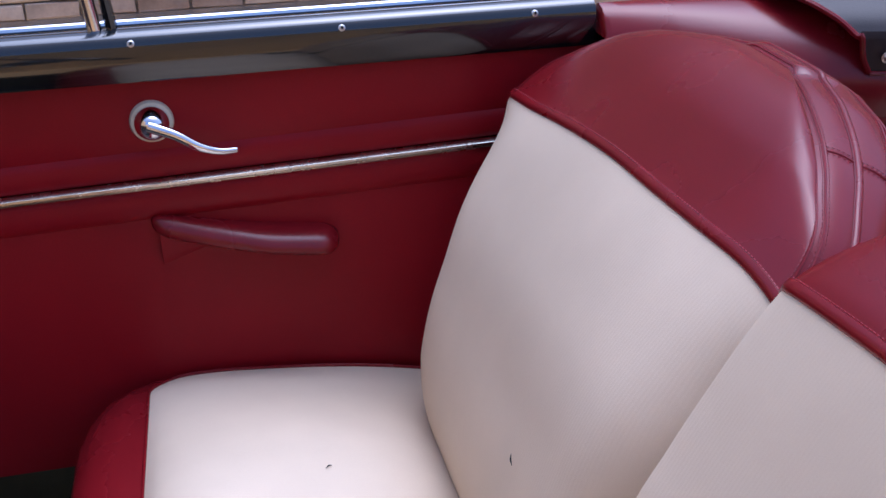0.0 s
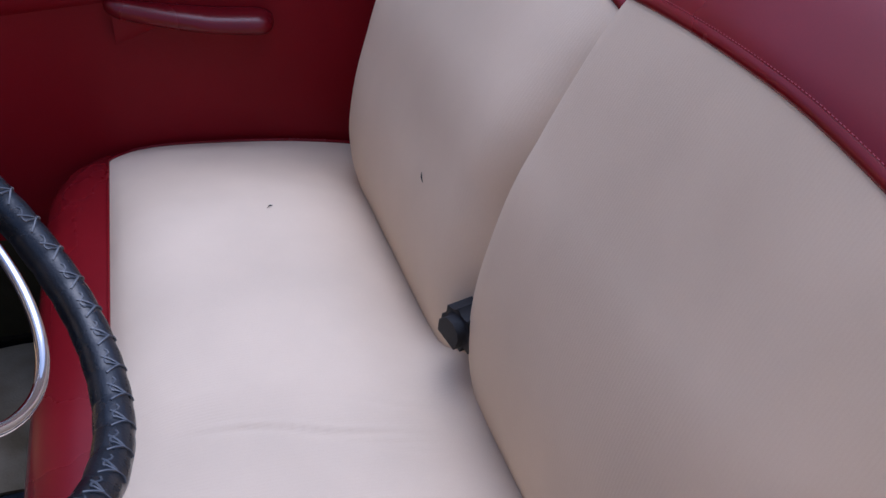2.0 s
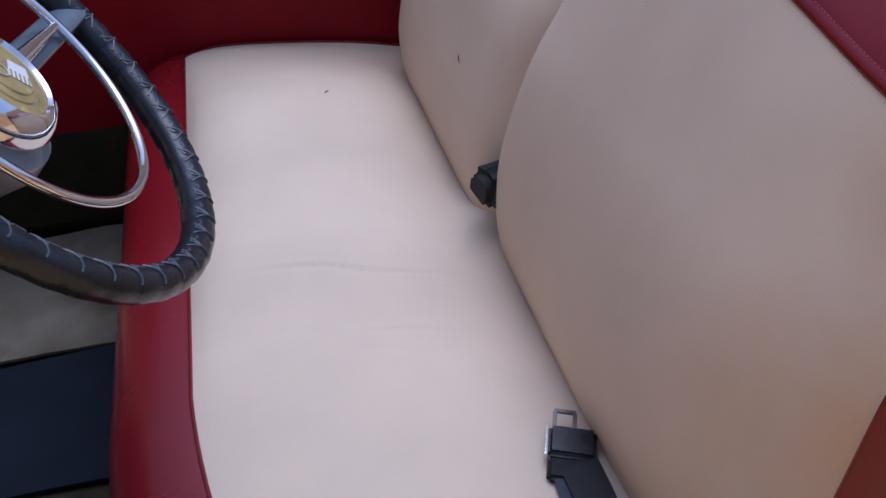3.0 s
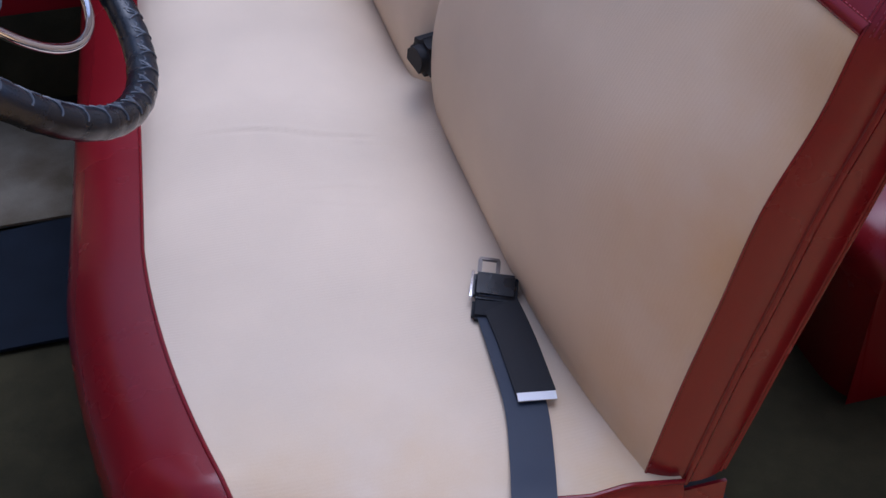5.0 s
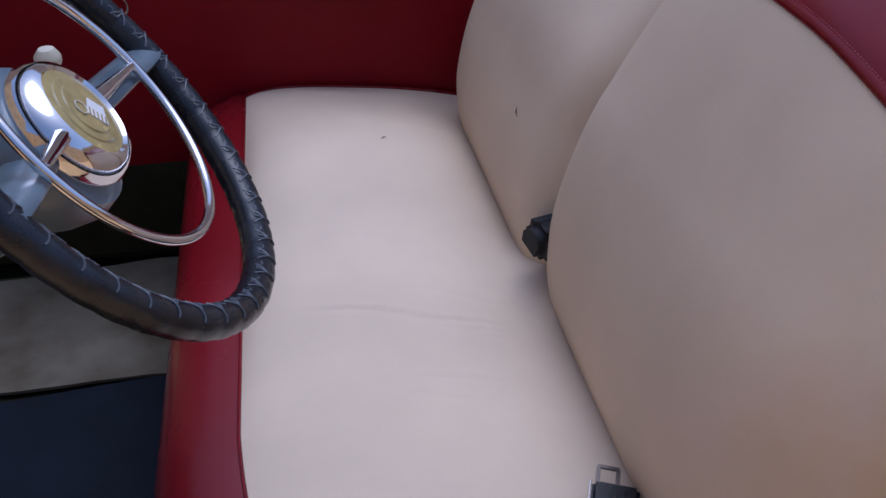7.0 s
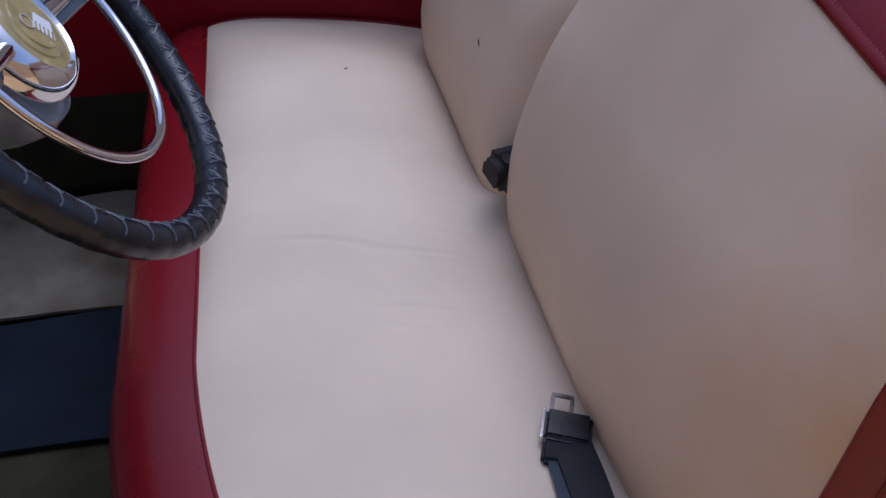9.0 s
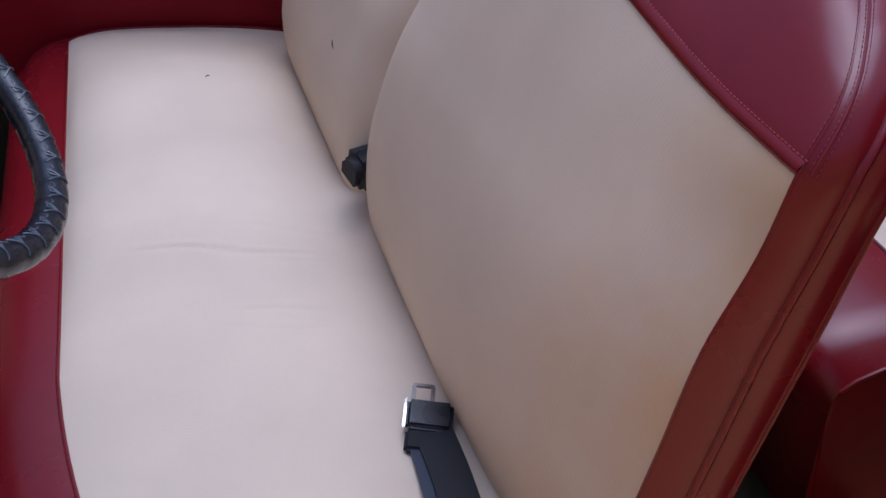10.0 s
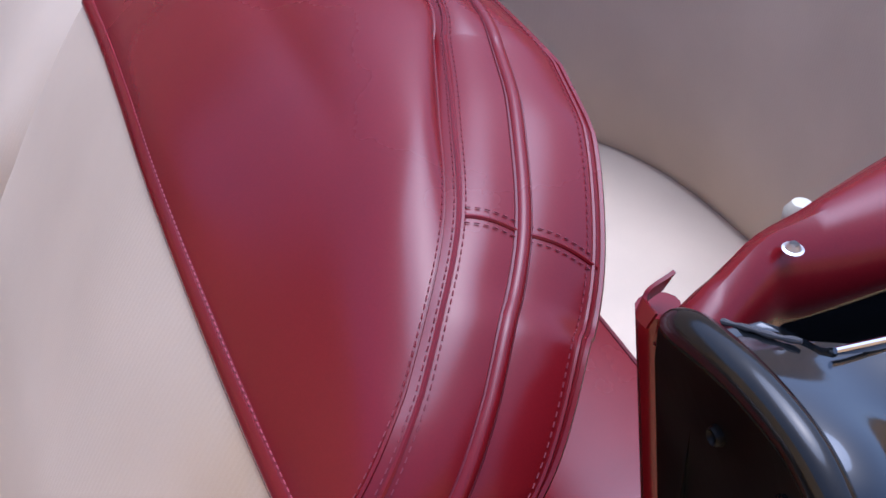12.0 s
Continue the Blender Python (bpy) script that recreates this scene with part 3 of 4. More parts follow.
def spline_y(x):
    """The panel's plan line at x."""
    for p, q in zip(plan, plan[1:]):
        if x <= q.x:
            return lerp(p.y, q.y, (x - p.x) / (q.x - p.x))
    return plan[-1].y


PAD_FAR = [(0.05, 0.982), (-0.01, 0.990), (-0.02, 1.004), (0.05, 1.016), (0.22, 1.022), (0.45, 1.018), (0.66, 1.006), (0.84, 0.988), (0.98, 0.966), (1.07, 0.940), (1.09, 0.915), (1.06, 0.892), (1.0, 0.872)]
PAD = [(0.05, 0.982), (-0.01, 0.988), (-0.025, 0.998), (0.05, 1.012), (0.25, 1.023), (0.48, 1.028), (0.70, 1.025), (0.88, 1.014), (1.01, 0.995), (1.09, 0.965), (1.10, 0.930), (1.06, 0.895), (1.0, 0.872)]


def quarter(flip, label, drop):
    """A rear side panel; drop: how far its padded top lies under the other side's."""
    fl = (lambda v: mirror_y(v)) if flip else (lambda v: v)
    q = thing("quarter_panel", label, "side panel")
    levels = [(0.09, 0.0), (0.30, 0.004), (0.52, 0.006), (0.66, 0.004), (0.710, -0.001), (0.718, 0.003), (0.735, 0.005), (0.752, 0.0), (0.772, 0.0), (0.85, 0.002), (0.90 - drop, 0.0)]
    part("inner_panel", sheet([[fl(Vector((p.x + (0 if flip else 0.09 * max(0.0, 1 - z) * max(0.0, 1 - (p.x - 0.682) / 0.15)), p.y + b - (0 if flip else 0.07 * max(0.0, 1 - z) * max(0.0, 1 - (p.x - 0.682) / 0.15)), z))) for z, b in levels] for p in plan if p.x > (0.682 if flip else 0.693)]), RED, q)
    part("trim_strip", sheet([[fl(Vector((p.x, p.y + b, z))) for z, b in ((0.752, -0.002), (0.7525, 0.007), (0.757, 0.012), (0.766, 0.012), (0.770, 0.007), (0.7705, -0.002))] for p in plan[(2 if flip else 16):]]), CHROME_DULL, q, "bright metal trim strip")
    rows = []
    line = [p for p in plan if p.x > 0.690]
    if not flip:
        line = [Vector((x, lerp(-0.060, line[0].y, (x - 0.674) / (line[0].x - 0.674)), 0)) for x in (0.679, 0.683, 0.687)] + line
    if flip:
        line = [Vector((x, plan[0].y - 0.26 * (0.690 - x), 0)) for x in (0.608, 0.616, 0.635, 0.66)] + line
    for i, p in enumerate(line):
        inner, outer = p.y - 0.004, (-0.150 - 0.02 * min(1, i / 30)) if flip else (-0.070 - 0.012 * min(1, i / 30))
        w = inner - outer
        if w < 0.035:
            outer, w = inner - 0.035, 0.035
        ring = [Vector((p.x, outer + w * f, z - drop)) for f, z in (PAD_FAR if flip else PAD)]
        if not flip:
            low = max(0.0, 1 - (p.x - 0.676) / 0.055) ** 1.6
            for v in ring:
                v.z = lerp(v.z, 0.982 + (v.z - 0.982) * 0.25, low) if v.z > 0.982 else lerp(v.z, max(v.z, 0.972), min(1.0, 1.6 * low))
        if not flip:
            for v in ring:
                v.z += (0.012 * max(0.0, min(1.0, (p.x - 0.76) / 0.15)) - 0.009 * min(1.0, (p.x - 0.679) / 0.03)) * max(0.0, min(1.0, (v.z - 0.90) / 0.08))
        if i == 0:  # the nose slopes down to the pillar
            for dx, s in ((-0.003, 0.0), (-0.0028, 0.35), (-0.002, 0.7), (-0.001, 0.92)):
                rows.append([fl(Vector((v.x + dx, v.y, lerp(min(v.z, 0.982 - drop), v.z, s)))) for v in ring])
        rows.append([fl(v) for v in ring])
    part("padded_roll", sheet(rows), RED, q, "padded red leather roll along the body's top")
    part("slot_wall", sheet([[r[0], Vector((r[0].x, r[0].y, 0.93)), Vector((r[0].x, r[0].y, 0.88))] for r in rows[4:]]), BLACK_PAINT, q, "black painted wall of the slot")
    if not flip:
        part("seam", tube([r[10] + Vector((0, -0.001, 0)) for r in rows[1:]], 0.0016, 6), RED_DARK, q)
    return q


near_q = quarter(False, "rear quarter panel in red vinyl beside the door opening", 0.0)
far_q = quarter(True, "rear quarter panel in red vinyl with metal trim", 0.058)
part("end_post", block((0.607, 1.275, 0.09), (0.690, 1.40, 0.905), 0.008), BLACK_PAINT, far_q, "black end post at the door gap")
screw((0.740, -0.070, 1.0168), (0, 0.1, -1), 0.0040, near_q)

# door pillar at the opening
pillar = thing("door_pillar", "worn black painted door pillar with bolts and striker plate", "car pillar")


def pil(y, z, dx=0.0):
    """A place on the leaning face of the pillar."""
    return Vector((0.674 + 0.09 * max(0.0, 1.0 - z) + dx, y, z))


def inner_y(z):
    return -0.056 - 0.07 * max(0.0, 1.0 - z)


EDGE = [(-0.064, 0.990), (-0.085, 1.002), (-0.112, 1.009), (-0.145, 1.012), (-0.178, 1.008), (-0.203, 0.992), (-0.218, 0.965), (-0.227, 0.92), (-0.235, 0.83), (-0.250, 0.65), (-0.268, 0.40), (-0.285, 0.10)]
ring = spline([(0, y, z) for y, z in EDGE], 56)
face = [(inner_y(z), z) for z in (0.10, 0.35, 0.60, 0.80, 0.95)] + [(p.y, p.z) for p in ring]
bm = bmesh.new()
front = [bm.verts.new(pil(y, z)) for y, z in face]
hind = [bm.verts.new(pil(y, z, 0.010)) for y, z in face]
bm.faces.new(front)
bm.faces.new(hind[::-1])
for i in range(len(face)):
    j = (i + 1) % len(face)
    bm.faces.new((front[i], hind[i], hind[j], front[j]))
part("pillar_face", bm, BLACK_MATTE, pillar, smooth=False)
edge = spline([pil(inner_y(z) + 0.006, z, 0.007) for z in (0.10, 0.35, 0.60, 0.80, 0.92, 0.987)], 40)
part("edge_welt", tube(edge, lambda s: 0.0112, 14), RED, pillar, "red leather edge welt")
fold_line = spline([(0.670, -0.064, 0.990), (0.669, -0.055, 0.992), (0.674, -0.0505, 0.995), (0.686, -0.049, 1.000)], 19)
part("corner_fold", thicken(sheet([[Vector(p) + Vector((0.003 * h / 0.006, 0.0015 * math.sin(5 * k / 18) * h / 0.006, h * (0.8 + 0.4 * k / 18))) for k, p in enumerate(fold_line)] for h in (-0.004, 0.0, 0.003, 0.0052)]), 0.0022), RED, pillar, "small crumpled fold of red leather")
bead = [pil(p.y, p.z, -0.001) for p in ring[2:]]
part("bead", tube(bead, lambda s: 0.0105 - 0.002 * s - 0.0065 * max(0.0, 1 - s / 0.10) ** 2, 14), BLACK_WORN, pillar, "raised glossy black bead of the door opening")
for y, z, r in ((-0.133, 0.866, 0.0105), (-0.152, 0.906, 0.0115), (-0.181, 0.873, 0.0115), (-0.118, 0.963, 0.0050)):
    part("bolt", lathe([(0, -0.001), (r * 0.45, -0.001), (r * 0.55, 0.0025), (r * 0.8, 0.004), (r, 0.0025), (r * 1.1, 0)], Matrix.Translation(pil(y, z)) @ pose(0, 0, 0, 0, -90), 20), BLACK_MATTE, pillar)
guide = [(-0.012, -0.030), (0.016, -0.030), (0.020, 0.004), (0.010, 0.012), (0.008, 0.032), (-0.008, 0.032), (-0.010, 0.012), (-0.018, 0.004)]
part("dovetail_guide", prism(guide, Matrix.Translation(pil(-0.172, 0.942)) @ pose(0, 0, 0, 90, 0, -90), 0.007, 0.0025), BLACK_WORN, pillar, "black dovetail guide")
striker = part("striker_plate", block((-0.008, -0.028, -0.026), (0.001, 0.028, 0.026), 0.002), STEEL, pillar, "bright steel striker plate")
part("latch_tongue", merge(block((-0.016, -0.016, -0.007), (-0.007, 0.016, 0.008), 0.003), block((-0.013, -0.004, 0.006), (-0.007, 0.008, 0.015), 0.003)), STEEL, striker)
part("striker_edge", block((-0.014, -0.0275, -0.026), (-0.0075, -0.0225, 0.026), 0.0015), STEEL, striker)
for z in (-0.017, 0.019):
    screw((-0.009, 0.006, z), (1, 0, 0), 0.0055, striker)
striker.matrix_world = Matrix.Translation(pil(-0.154, 0.775)) @ pose(0, 0, 0, -6)
# outer body of the near rear quarter
lip = [(-0.080, 0.930), (-0.084, 0.960), (-0.088, 0.996), (-0.098, 1.000), (-0.122, 1.006), (-0.150, 1.010), (-0.182, 1.008), (-0.206, 0.993), (-0.222, 0.955), (-0.233, 0.87), (-0.252, 0.65), (-0.287, 0.05)]
full = [(-0.080, 0.895), (-0.120, 0.895), (-0.122, 0.996), (-0.128, 1.002), (-0.142, 1.000), (-0.165, 0.989), (-0.191, 0.968), (-0.215, 0.938), (-0.236, 0.898), (-0.260, 0.81), (-0.290, 0.60), (-0.295, 0.0)]
rows = []
a_, b_ = spline([(0, y, z) for y, z in lip], 56), spline([(0, y, z) for y, z in full], 56)
for i in range(91):
    s_ = i / 90
    x = 0.680 + 1.55 * s_ ** 2.2
    row = []
    for p, q in zip(a_, b_):
        inside = max(0.0, min(1.0, (q.y + 0.130) / 0.006))  # the slot begins sooner than the side settles
        k = max(0.0, min(1.0, lerp((x - 0.686) / 0.085, (x - 0.692 - 0.5 * (-0.085 - q.y)) / 0.010, inside)))
        k = k * k * (3 - 2 * k)
        row.append(Vector((x + 0.09 * max(0, 1 - p.z) * (1 - k), lerp(p.y, q.y, k) - 0.03 * min(1, (x - 0.68) / 0.55), lerp(p.z, q.z, k))))
    rows.append(row)
body = part("body_panel", sheet(rows), BLACK_PAINT)
tagged(body, "glossy black rear body side", "car body", kind="structure")
trim = []
for k in range(41):
    x = lerp(0.722, 2.1, (k / 40) ** 1.6)
    rise = 1 - max(0.0, min(1.0, (x - 0.686) / 0.085))
    rise = rise * rise * (3 - 2 * rise)
    trim.append(Vector((x, -0.1250 - 0.03 * min(1, (x - 0.68) / 0.55) - 0.003 * rise, 1.0045 + 0.0045 * rise)))
part("chrome_line", tube(trim, 0.0016, 8), CHROME, body)
part("worn_edge", tube(spline([(0.694, -0.084, 0.9985), (0.700, -0.094, 1.0005), (0.707, -0.106, 1.0025), (0.714, -0.117, 1.0055)], 15), lambda s: 0.0014 + 0.0004 * math.sin(23 * s), 8), PRIMER, body, "scuffed grey edge at the slot's end")
far_body = part("body_panel", sheet([[mirror_y(v) + Vector((0.06, 0, -0.065)) for v in r] for r in rows]), BLACK_PAINT)
tagged(far_body, "glossy black rear body side", "car body", kind="structure")
sill = part("door_sill", block((-0.95, -0.235, 0.02), (0.70, -0.14, 0.115), 0.02, 3), BLACK_PAINT)
tagged(sill, "black painted door sill", "door sill", kind="structure")
# folded top's boot
rows = []
for i in range(13):
    y = lerp(0.02, 1.18, i / 12)
    side = abs(y - 0.6) / 0.58
    x0 = 1.52 - 0.60 * max(0, (side - 0.72) / 0.28) ** 0.8
    rows.append([Vector((lerp(x0, 2.1, k / 10), y, 0.955 + 0.05 * math.sin(math.pi * k / 10) - (0.035 if k == 0 else 0))) for k in range(11)])
boot = part("boot_cover", sheet(rows), BOOT)
tagged(boot, "dark vinyl boot over the folded top", "boot cover")
# its flap over the far padded roll, with an S-shaped piped edge
fl_line = spline([(0.930, 0, 0.0), (0.918, 0, 0.06), (0.912, 0, 0.16), (0.908, 0, 0.34), (0.890, 0, 0.48), (0.862, 0, 0.62), (0.838, 0, 0.80), (0.815, 0, 1.0)], 29)
wrap = spline([(0.006, 0, 0.888), (0.009, 0, 0.910), (0.011, 0, 0.938), (0.006, 0, 0.938), (-0.012, 0, 0.957), (-0.045, 0, 0.974), (-0.090, 0, 0.980), (-0.150, 0, 0.972)], 29)
rows = []
for i in range(21):
    r = []
    for e, w in zip(fl_line, wrap):
        x = lerp(e.x, 1.45, (i / 20) ** 1.3)
        py = spline_y(x)
        r.append(mirror_y(Vector((x, py + w.x, w.z - 0.018 * max(0, x - 0.95) * (w.z < 0.92)))))
    rows.append(r)
part("boot_flap", thicken(sheet(rows), -0.003), BOOT, boot, "dark vinyl flap over the side roll")
part("flap_piping", tube([v + Vector((-0.001, -0.003, 0.001)) for v in rows[0]], 0.0042, 8), RED, boot, "red piped edge")
part("flap_piping", tube([r[0] + Vector((0, -0.003, 0)) for r in rows], 0.0036, 8), RED, boot, "red piped edge")
for x, z in ((0.946, 0.912), (1.132, 0.906)):
    screw((x, mirror_y(Vector((0, spline_y(x) + 0.014, 0))).y, z), (0, 1, 0.1), 0.0062, boot, "snap_fastener")

# the rear seat
rear = thing("rear_seat", "rear seat with cream cloth and red leather front edge", "car seat")
RY0, RY1 = 0.205, 1.06
rows, fr = [], []
for i in range(31):
    y = lerp(RY0, RY1, i / 30)
    e = min(1, (y - RY0) / 0.07, (RY1 - y) / 0.07)
    rr = 0.035 * (1 - max(0, e)) ** 2
    rows.append([Vector((lerp(1.03, 1.36, k / 14), y, 0.405 + 0.012 * math.sin(math.pi * k / 14) - 0.03 * k / 14 - rr)) for k in range(15)])
    fr.append([Vector((x + 0.03 * (1 - max(0, e)) ** 2 * (1.03 - x) / 0.2, y, z - rr)) for x, z in ((1.03, 0.405), (0.96, 0.408), (0.89, 0.402), (0.845, 0.391), (0.820, 0.378), (0.811, 0.364), (0.809, 0.33), (0.82, 0.22), (0.835, 0.09))])
rc = part("cushion", sheet(rows), CREAM, rear, "cream cloth rear cushion")
part("front_facing", sheet(fr), RED, rc, "red leather cushion front")
part("piping", tube([r[0] for r in rows], 0.003, 8), RED_DARK, rc)
part("end_panel", sheet([fr[0], [v + Vector((0, 0.002, -0.05)) for v in fr[0]], [Vector((v.x, v.y, 0.09)) for v in fr[0]]]), RED_DOOR, rc)
part("piping", tube(fr[0][:5], 0.003, 8), RED, rc)


def wrap_x(y):
    """The rear backrest comes forward round both ends."""
    return -0.24 * min(1.0, abs(y - 0.6) / 0.535) ** 4


ry = [lerp(0.062, 1.138, 0.5 - 0.5 * math.cos(math.pi * k / 40)) for k in range(41)]
rb = [[Vector((x + wrap_x(y), y, z)) for x, z in ((1.335, 0.36), (1.312, 0.42), (1.314, 0.52), (1.322, 0.64), (1.334, 0.74), (1.346, 0.822))] for y in ry]
rt = [[Vector((x + wrap_x(y), y, z)) for x, z in ((1.346, 0.822), (1.348, 0.85), (1.362, 0.885), (1.39, 0.91), (1.43, 0.92), (1.50, 0.92))] for y in ry]
back = part("backrest", sheet(rb), CREAM, rear, "cream cloth rear backrest")
part("head_roll", sheet(rt), RED, back, "red leather roll on the rear backrest")
part("piping", tube([r[0] for r in rt], 0.003, 8), RED_DARK, back)
part("crank_rosette", lathe([(0, 0.016), (0.012, 0.016), (0.0175, 0.012), (0.019, 0.006), (0.019, -0.004)], Matrix.Translation((0.752, spline_y(0.752) + 0.013, 0.746)) @ pose(0, 0, 0, -90, 0, 20), 24), IVORY, near_q, "ivory rosette of the window crank")
# knob above the near quarter's roll
part("top_knob", merge(lathe([(0, 0.0105), (0.0055, 0.009), (0.0095, 0.003), (0.0095, -0.003), (0.006, -0.009), (0.004, -0.012)], pose(0.812, 0.012, 0.968), 20), tube([(0.812, 0.012, 0.960), (0.818, 0.014, 0.93)], 0.004, 8)), IVORY, near_q, "round ivory knob")

# ---- steering wheel ----
WA, WB = radians(39.2), radians(-3.9)
WN = Vector((math.cos(WA) * math.cos(WB), math.cos(WA) * math.sin(WB), math.sin(WA)))
WU = Vector((-math.sin(WB), math.cos(WB), 0))
WV = WN.cross(WU)
WC = Vector((-0.197, 0.281, 0.925))
WR = 0.2175
WM = Matrix(((WU.x, WV.x, WN.x, WC.x), (WU.y, WV.y, WN.y, WC.y), (WU.z, WV.z, WN.z, WC.z), (0, 0, 0, 1)))
wheel = thing("steering_wheel", "steering wheel with laced black leather cover and chrome horn ring", "steering wheel")


def on_wheel(r, deg, h=0.0):
    return WM @ Vector((r * math.cos(radians(deg)), r * math.sin(radians(deg)), h))


rim = tube([on_wheel(WR, 360 * k / 352) for k in range(352)], lambda s: 0.0147 + 0.0012 * abs(math.sin(s * math.pi * 44)) ** 0.4, 16, closed=True)
rim_ob = part("rim", rim, WHEEL_WRAP, wheel, "black leather rim cover")
lace, dots = [], []


def on_rim(a, w, lift=0.0157):
    return on_wheel(WR + lift * math.cos(radians(w)), a, lift * math.sin(radians(w)))


for k in range(44):
    a = 360 * k / 44
    lace.append(tube([on_rim(a + 0.25 * math.sin(j), 55 + 10 * j) for j in range(9)], 0.0009, 5))
    for d in (-2.6, 2.4):
        lace.append(tube([on_rim(a + d * j / 4, 95 + 11 * j + 3 * (d > 0)) for j in range(5)], 0.0011, 5))
    lace.append(tube([on_rim(a + 4.1 * j / 6, 128 + 9 * math.sin(j)) for j in range(7)], 0.0009, 5))
    for d in range(3):
        for w in (66, 84):
            m = Matrix.Translation(on_rim(a + 2.9 + 0.85 * d, w, 0.0151))
            dots.append(lathe([(0, 0.0007), (0.0009, 0.0004), (0.0011, -0.0004)], m, 6))
part("lacing", merge(*lace), LACE, rim_ob, "grey laced stitching")
tagged(part("perforation", merge(*dots), BLACK_CLOTH, rim_ob), "dark punched holes", kind="stuff")
part("horn_ring", tube([on_wheel(0.142, 360 * k / 120, 0.011) for k in range(120)], 0.0048, 10, closed=True), CHROME, wheel, "thin chrome horn ring")
for a in (-12, 172):
    part("spoke", tube([on_wheel(r, a, h) for r, h in ((0.03, -0.045), (0.08, -0.035), (0.13, -0.018), (0.18, -0.006), (0.222, 0.0))], lambda s: 0.026 - 0.006 * s, 14, flat=0.45), HUB_PAINT, wheel, "grey-blue enamelled spoke")
    part("horn_arm", tube([on_wheel(r, a, h) for r, h in ((0.05, -0.004), (0.09, 0.003), (0.138, 0.011))], lambda s: 0.009 - 0.005 * s, 10), CHROME, wheel)
hub = part("hub", lathe([(0.0, -0.16), (0.045, -0.16), (0.056, -0.10), (0.070, -0.075), (0.078, -0.05), (0.074, -0.030), (0.060, -0.022), (0.0, -0.02)], WM, 40), HUB_PAINT, wheel, "grey-blue enamelled hub")
part("bezel", lathe([(0.062, -0.024), (0.064, -0.014), (0.060, -0.004), (0.054, 0.004), (0.047, 0.007), (0.044, 0.004)], WM, 40), CHROME, hub, "chrome bezel")
part("emblem", lathe([(0.0, 0.010), (0.026, 0.009), (0.027, 0.0075), (0.034, 0.0070), (0.035, 0.0055), (0.045, 0.004)], WM, 40), GOLD, hub, "gold emblem disc")
sm_ = WM @ pose(0.006, -0.008, 0.0092, 0, 0, -70)
shield = part("emblem_shield", prism([(-0.012, -0.012), (0.012, -0.012), (0.009, 0.010), (-0.009, 0.010)], sm_, 0.0012), TAG, hub, "pale emblem shape with bars")
for k in range(5):
    part("emblem_bar", prism([(-0.0095 + 0.0045 * k, -0.012), (-0.0080 + 0.0045 * k, -0.012), (-0.0080 + 0.0045 * k, -0.003), (-0.0095 + 0.0045 * k, -0.003)], sm_ @ pose(0, 0, 0.0012), 0.0005), GOLD, shield)
part("emblem_ring", tube([WM @ Vector((-0.010 + 0.007 * math.cos(k / 5 * math.pi), 0.006 + 0.007 * math.sin(k / 5 * math.pi), 0.0104)) for k in range(10)], 0.0008, 6, closed=True), IVORY, hub)
col = thing("steering_column", "grey steering column with gear lever", "steering column")
part("column", tube([WM @ Vector((0, 0, h)) for h in (-0.155, -0.4, -0.75)], 0.030, 20), HUB_PAINT, col)
kp = Vector((-0.268, 0.597, 0.848))
part("gear_lever", tube(spline([WM @ Vector((0.02, 0, -0.17)), WM @ Vector((0.12, 0.01, -0.14)), kp], 20), 0.006, 10), CHROME, col)
part("gear_knob", lathe([(0, 0.016), (0.009, 0.0135), (0.0148, 0.005), (0.0152, -0.002), (0.0105, -0.0115), (0.0045, -0.015)], Matrix.Translation(kp), 24), IVORY, col, "round ivory gear knob")

# ---- belts, litter ----
belt = thing("seat_belt", "navy lap belt with black buckle lying on the cushion", "seat belt")


def on_cushion(x, y):
    """Height of the cushion's top at a place."""
    best = min(top_rows, key=lambda r: abs(r[30].y - y))
    k = min(range(len(best)), key=lambda i: abs(best[i].x - x))
    return best[k].z


def strap(line, width, lift=0.004, thick=0.0016):
    rows = []
    line = spline(line, 30)
    for i, p in enumerate(line):
        d = (line[min(i + 1, 29)] - line[max(i - 1, 0)]).normalized()
        s = d.cross(Vector((0, 0, 1))).normalized() * width / 2
        rows.append([p + s * f + Vector((0, 0, lift)) for f in (-1, -0.5, 0, 0.5, 1)])
    return thicken(sheet(rows), thick)


def lay(x, y, h=0.0):
    return Vector((x, y, on_cushion(x, y) + h))


long = [lay(0.285, 0.19, 0.004), lay(0.280, 0.11, 0.004), lay(0.272, 0.02, 0.003), lay(0.256, -0.05, 0.002), lay(0.242, -0.10, 0.003), Vector((0.240, -0.125, 0.40)), Vector((0.245, -0.122, 0.30))]
part("webbing", strap(long, 0.046), NAVY_WEB, belt, "navy blue webbing")
part("webbing", strap([lay(0.292, 0.20, 0.008), lay(0.292, 0.12, 0.008), lay(0.287, 0.031, 0.008)], 0.044), BLACK_CLOTH, belt)
part("label", block((-0.021, -0.006, 0), (0.021, 0.006, 0.001), 0.0), TAG, belt, "white paper label").matrix_world = Matrix.Translation(lay(0.286, 0.025, 0.012)) @ pose(0, 0, 0, 0, 0, -10)
bm_ = Matrix.Translation(lay(0.291, 0.200, 0.006)) @ pose(0, 0, 0, 8, 6, -20)
bk = part("buckle", block((-0.026, -0.018, 0), (0.028, 0.024, 0.015), 0.005, 3), WHEEL_WRAP, belt, "black buckle cover")
bk.matrix_world = bm_
part("buckle_edge", block((-0.0285, -0.018, 0.002), (-0.0255, 0.024, 0.012), 0.001), CHROME, bk)
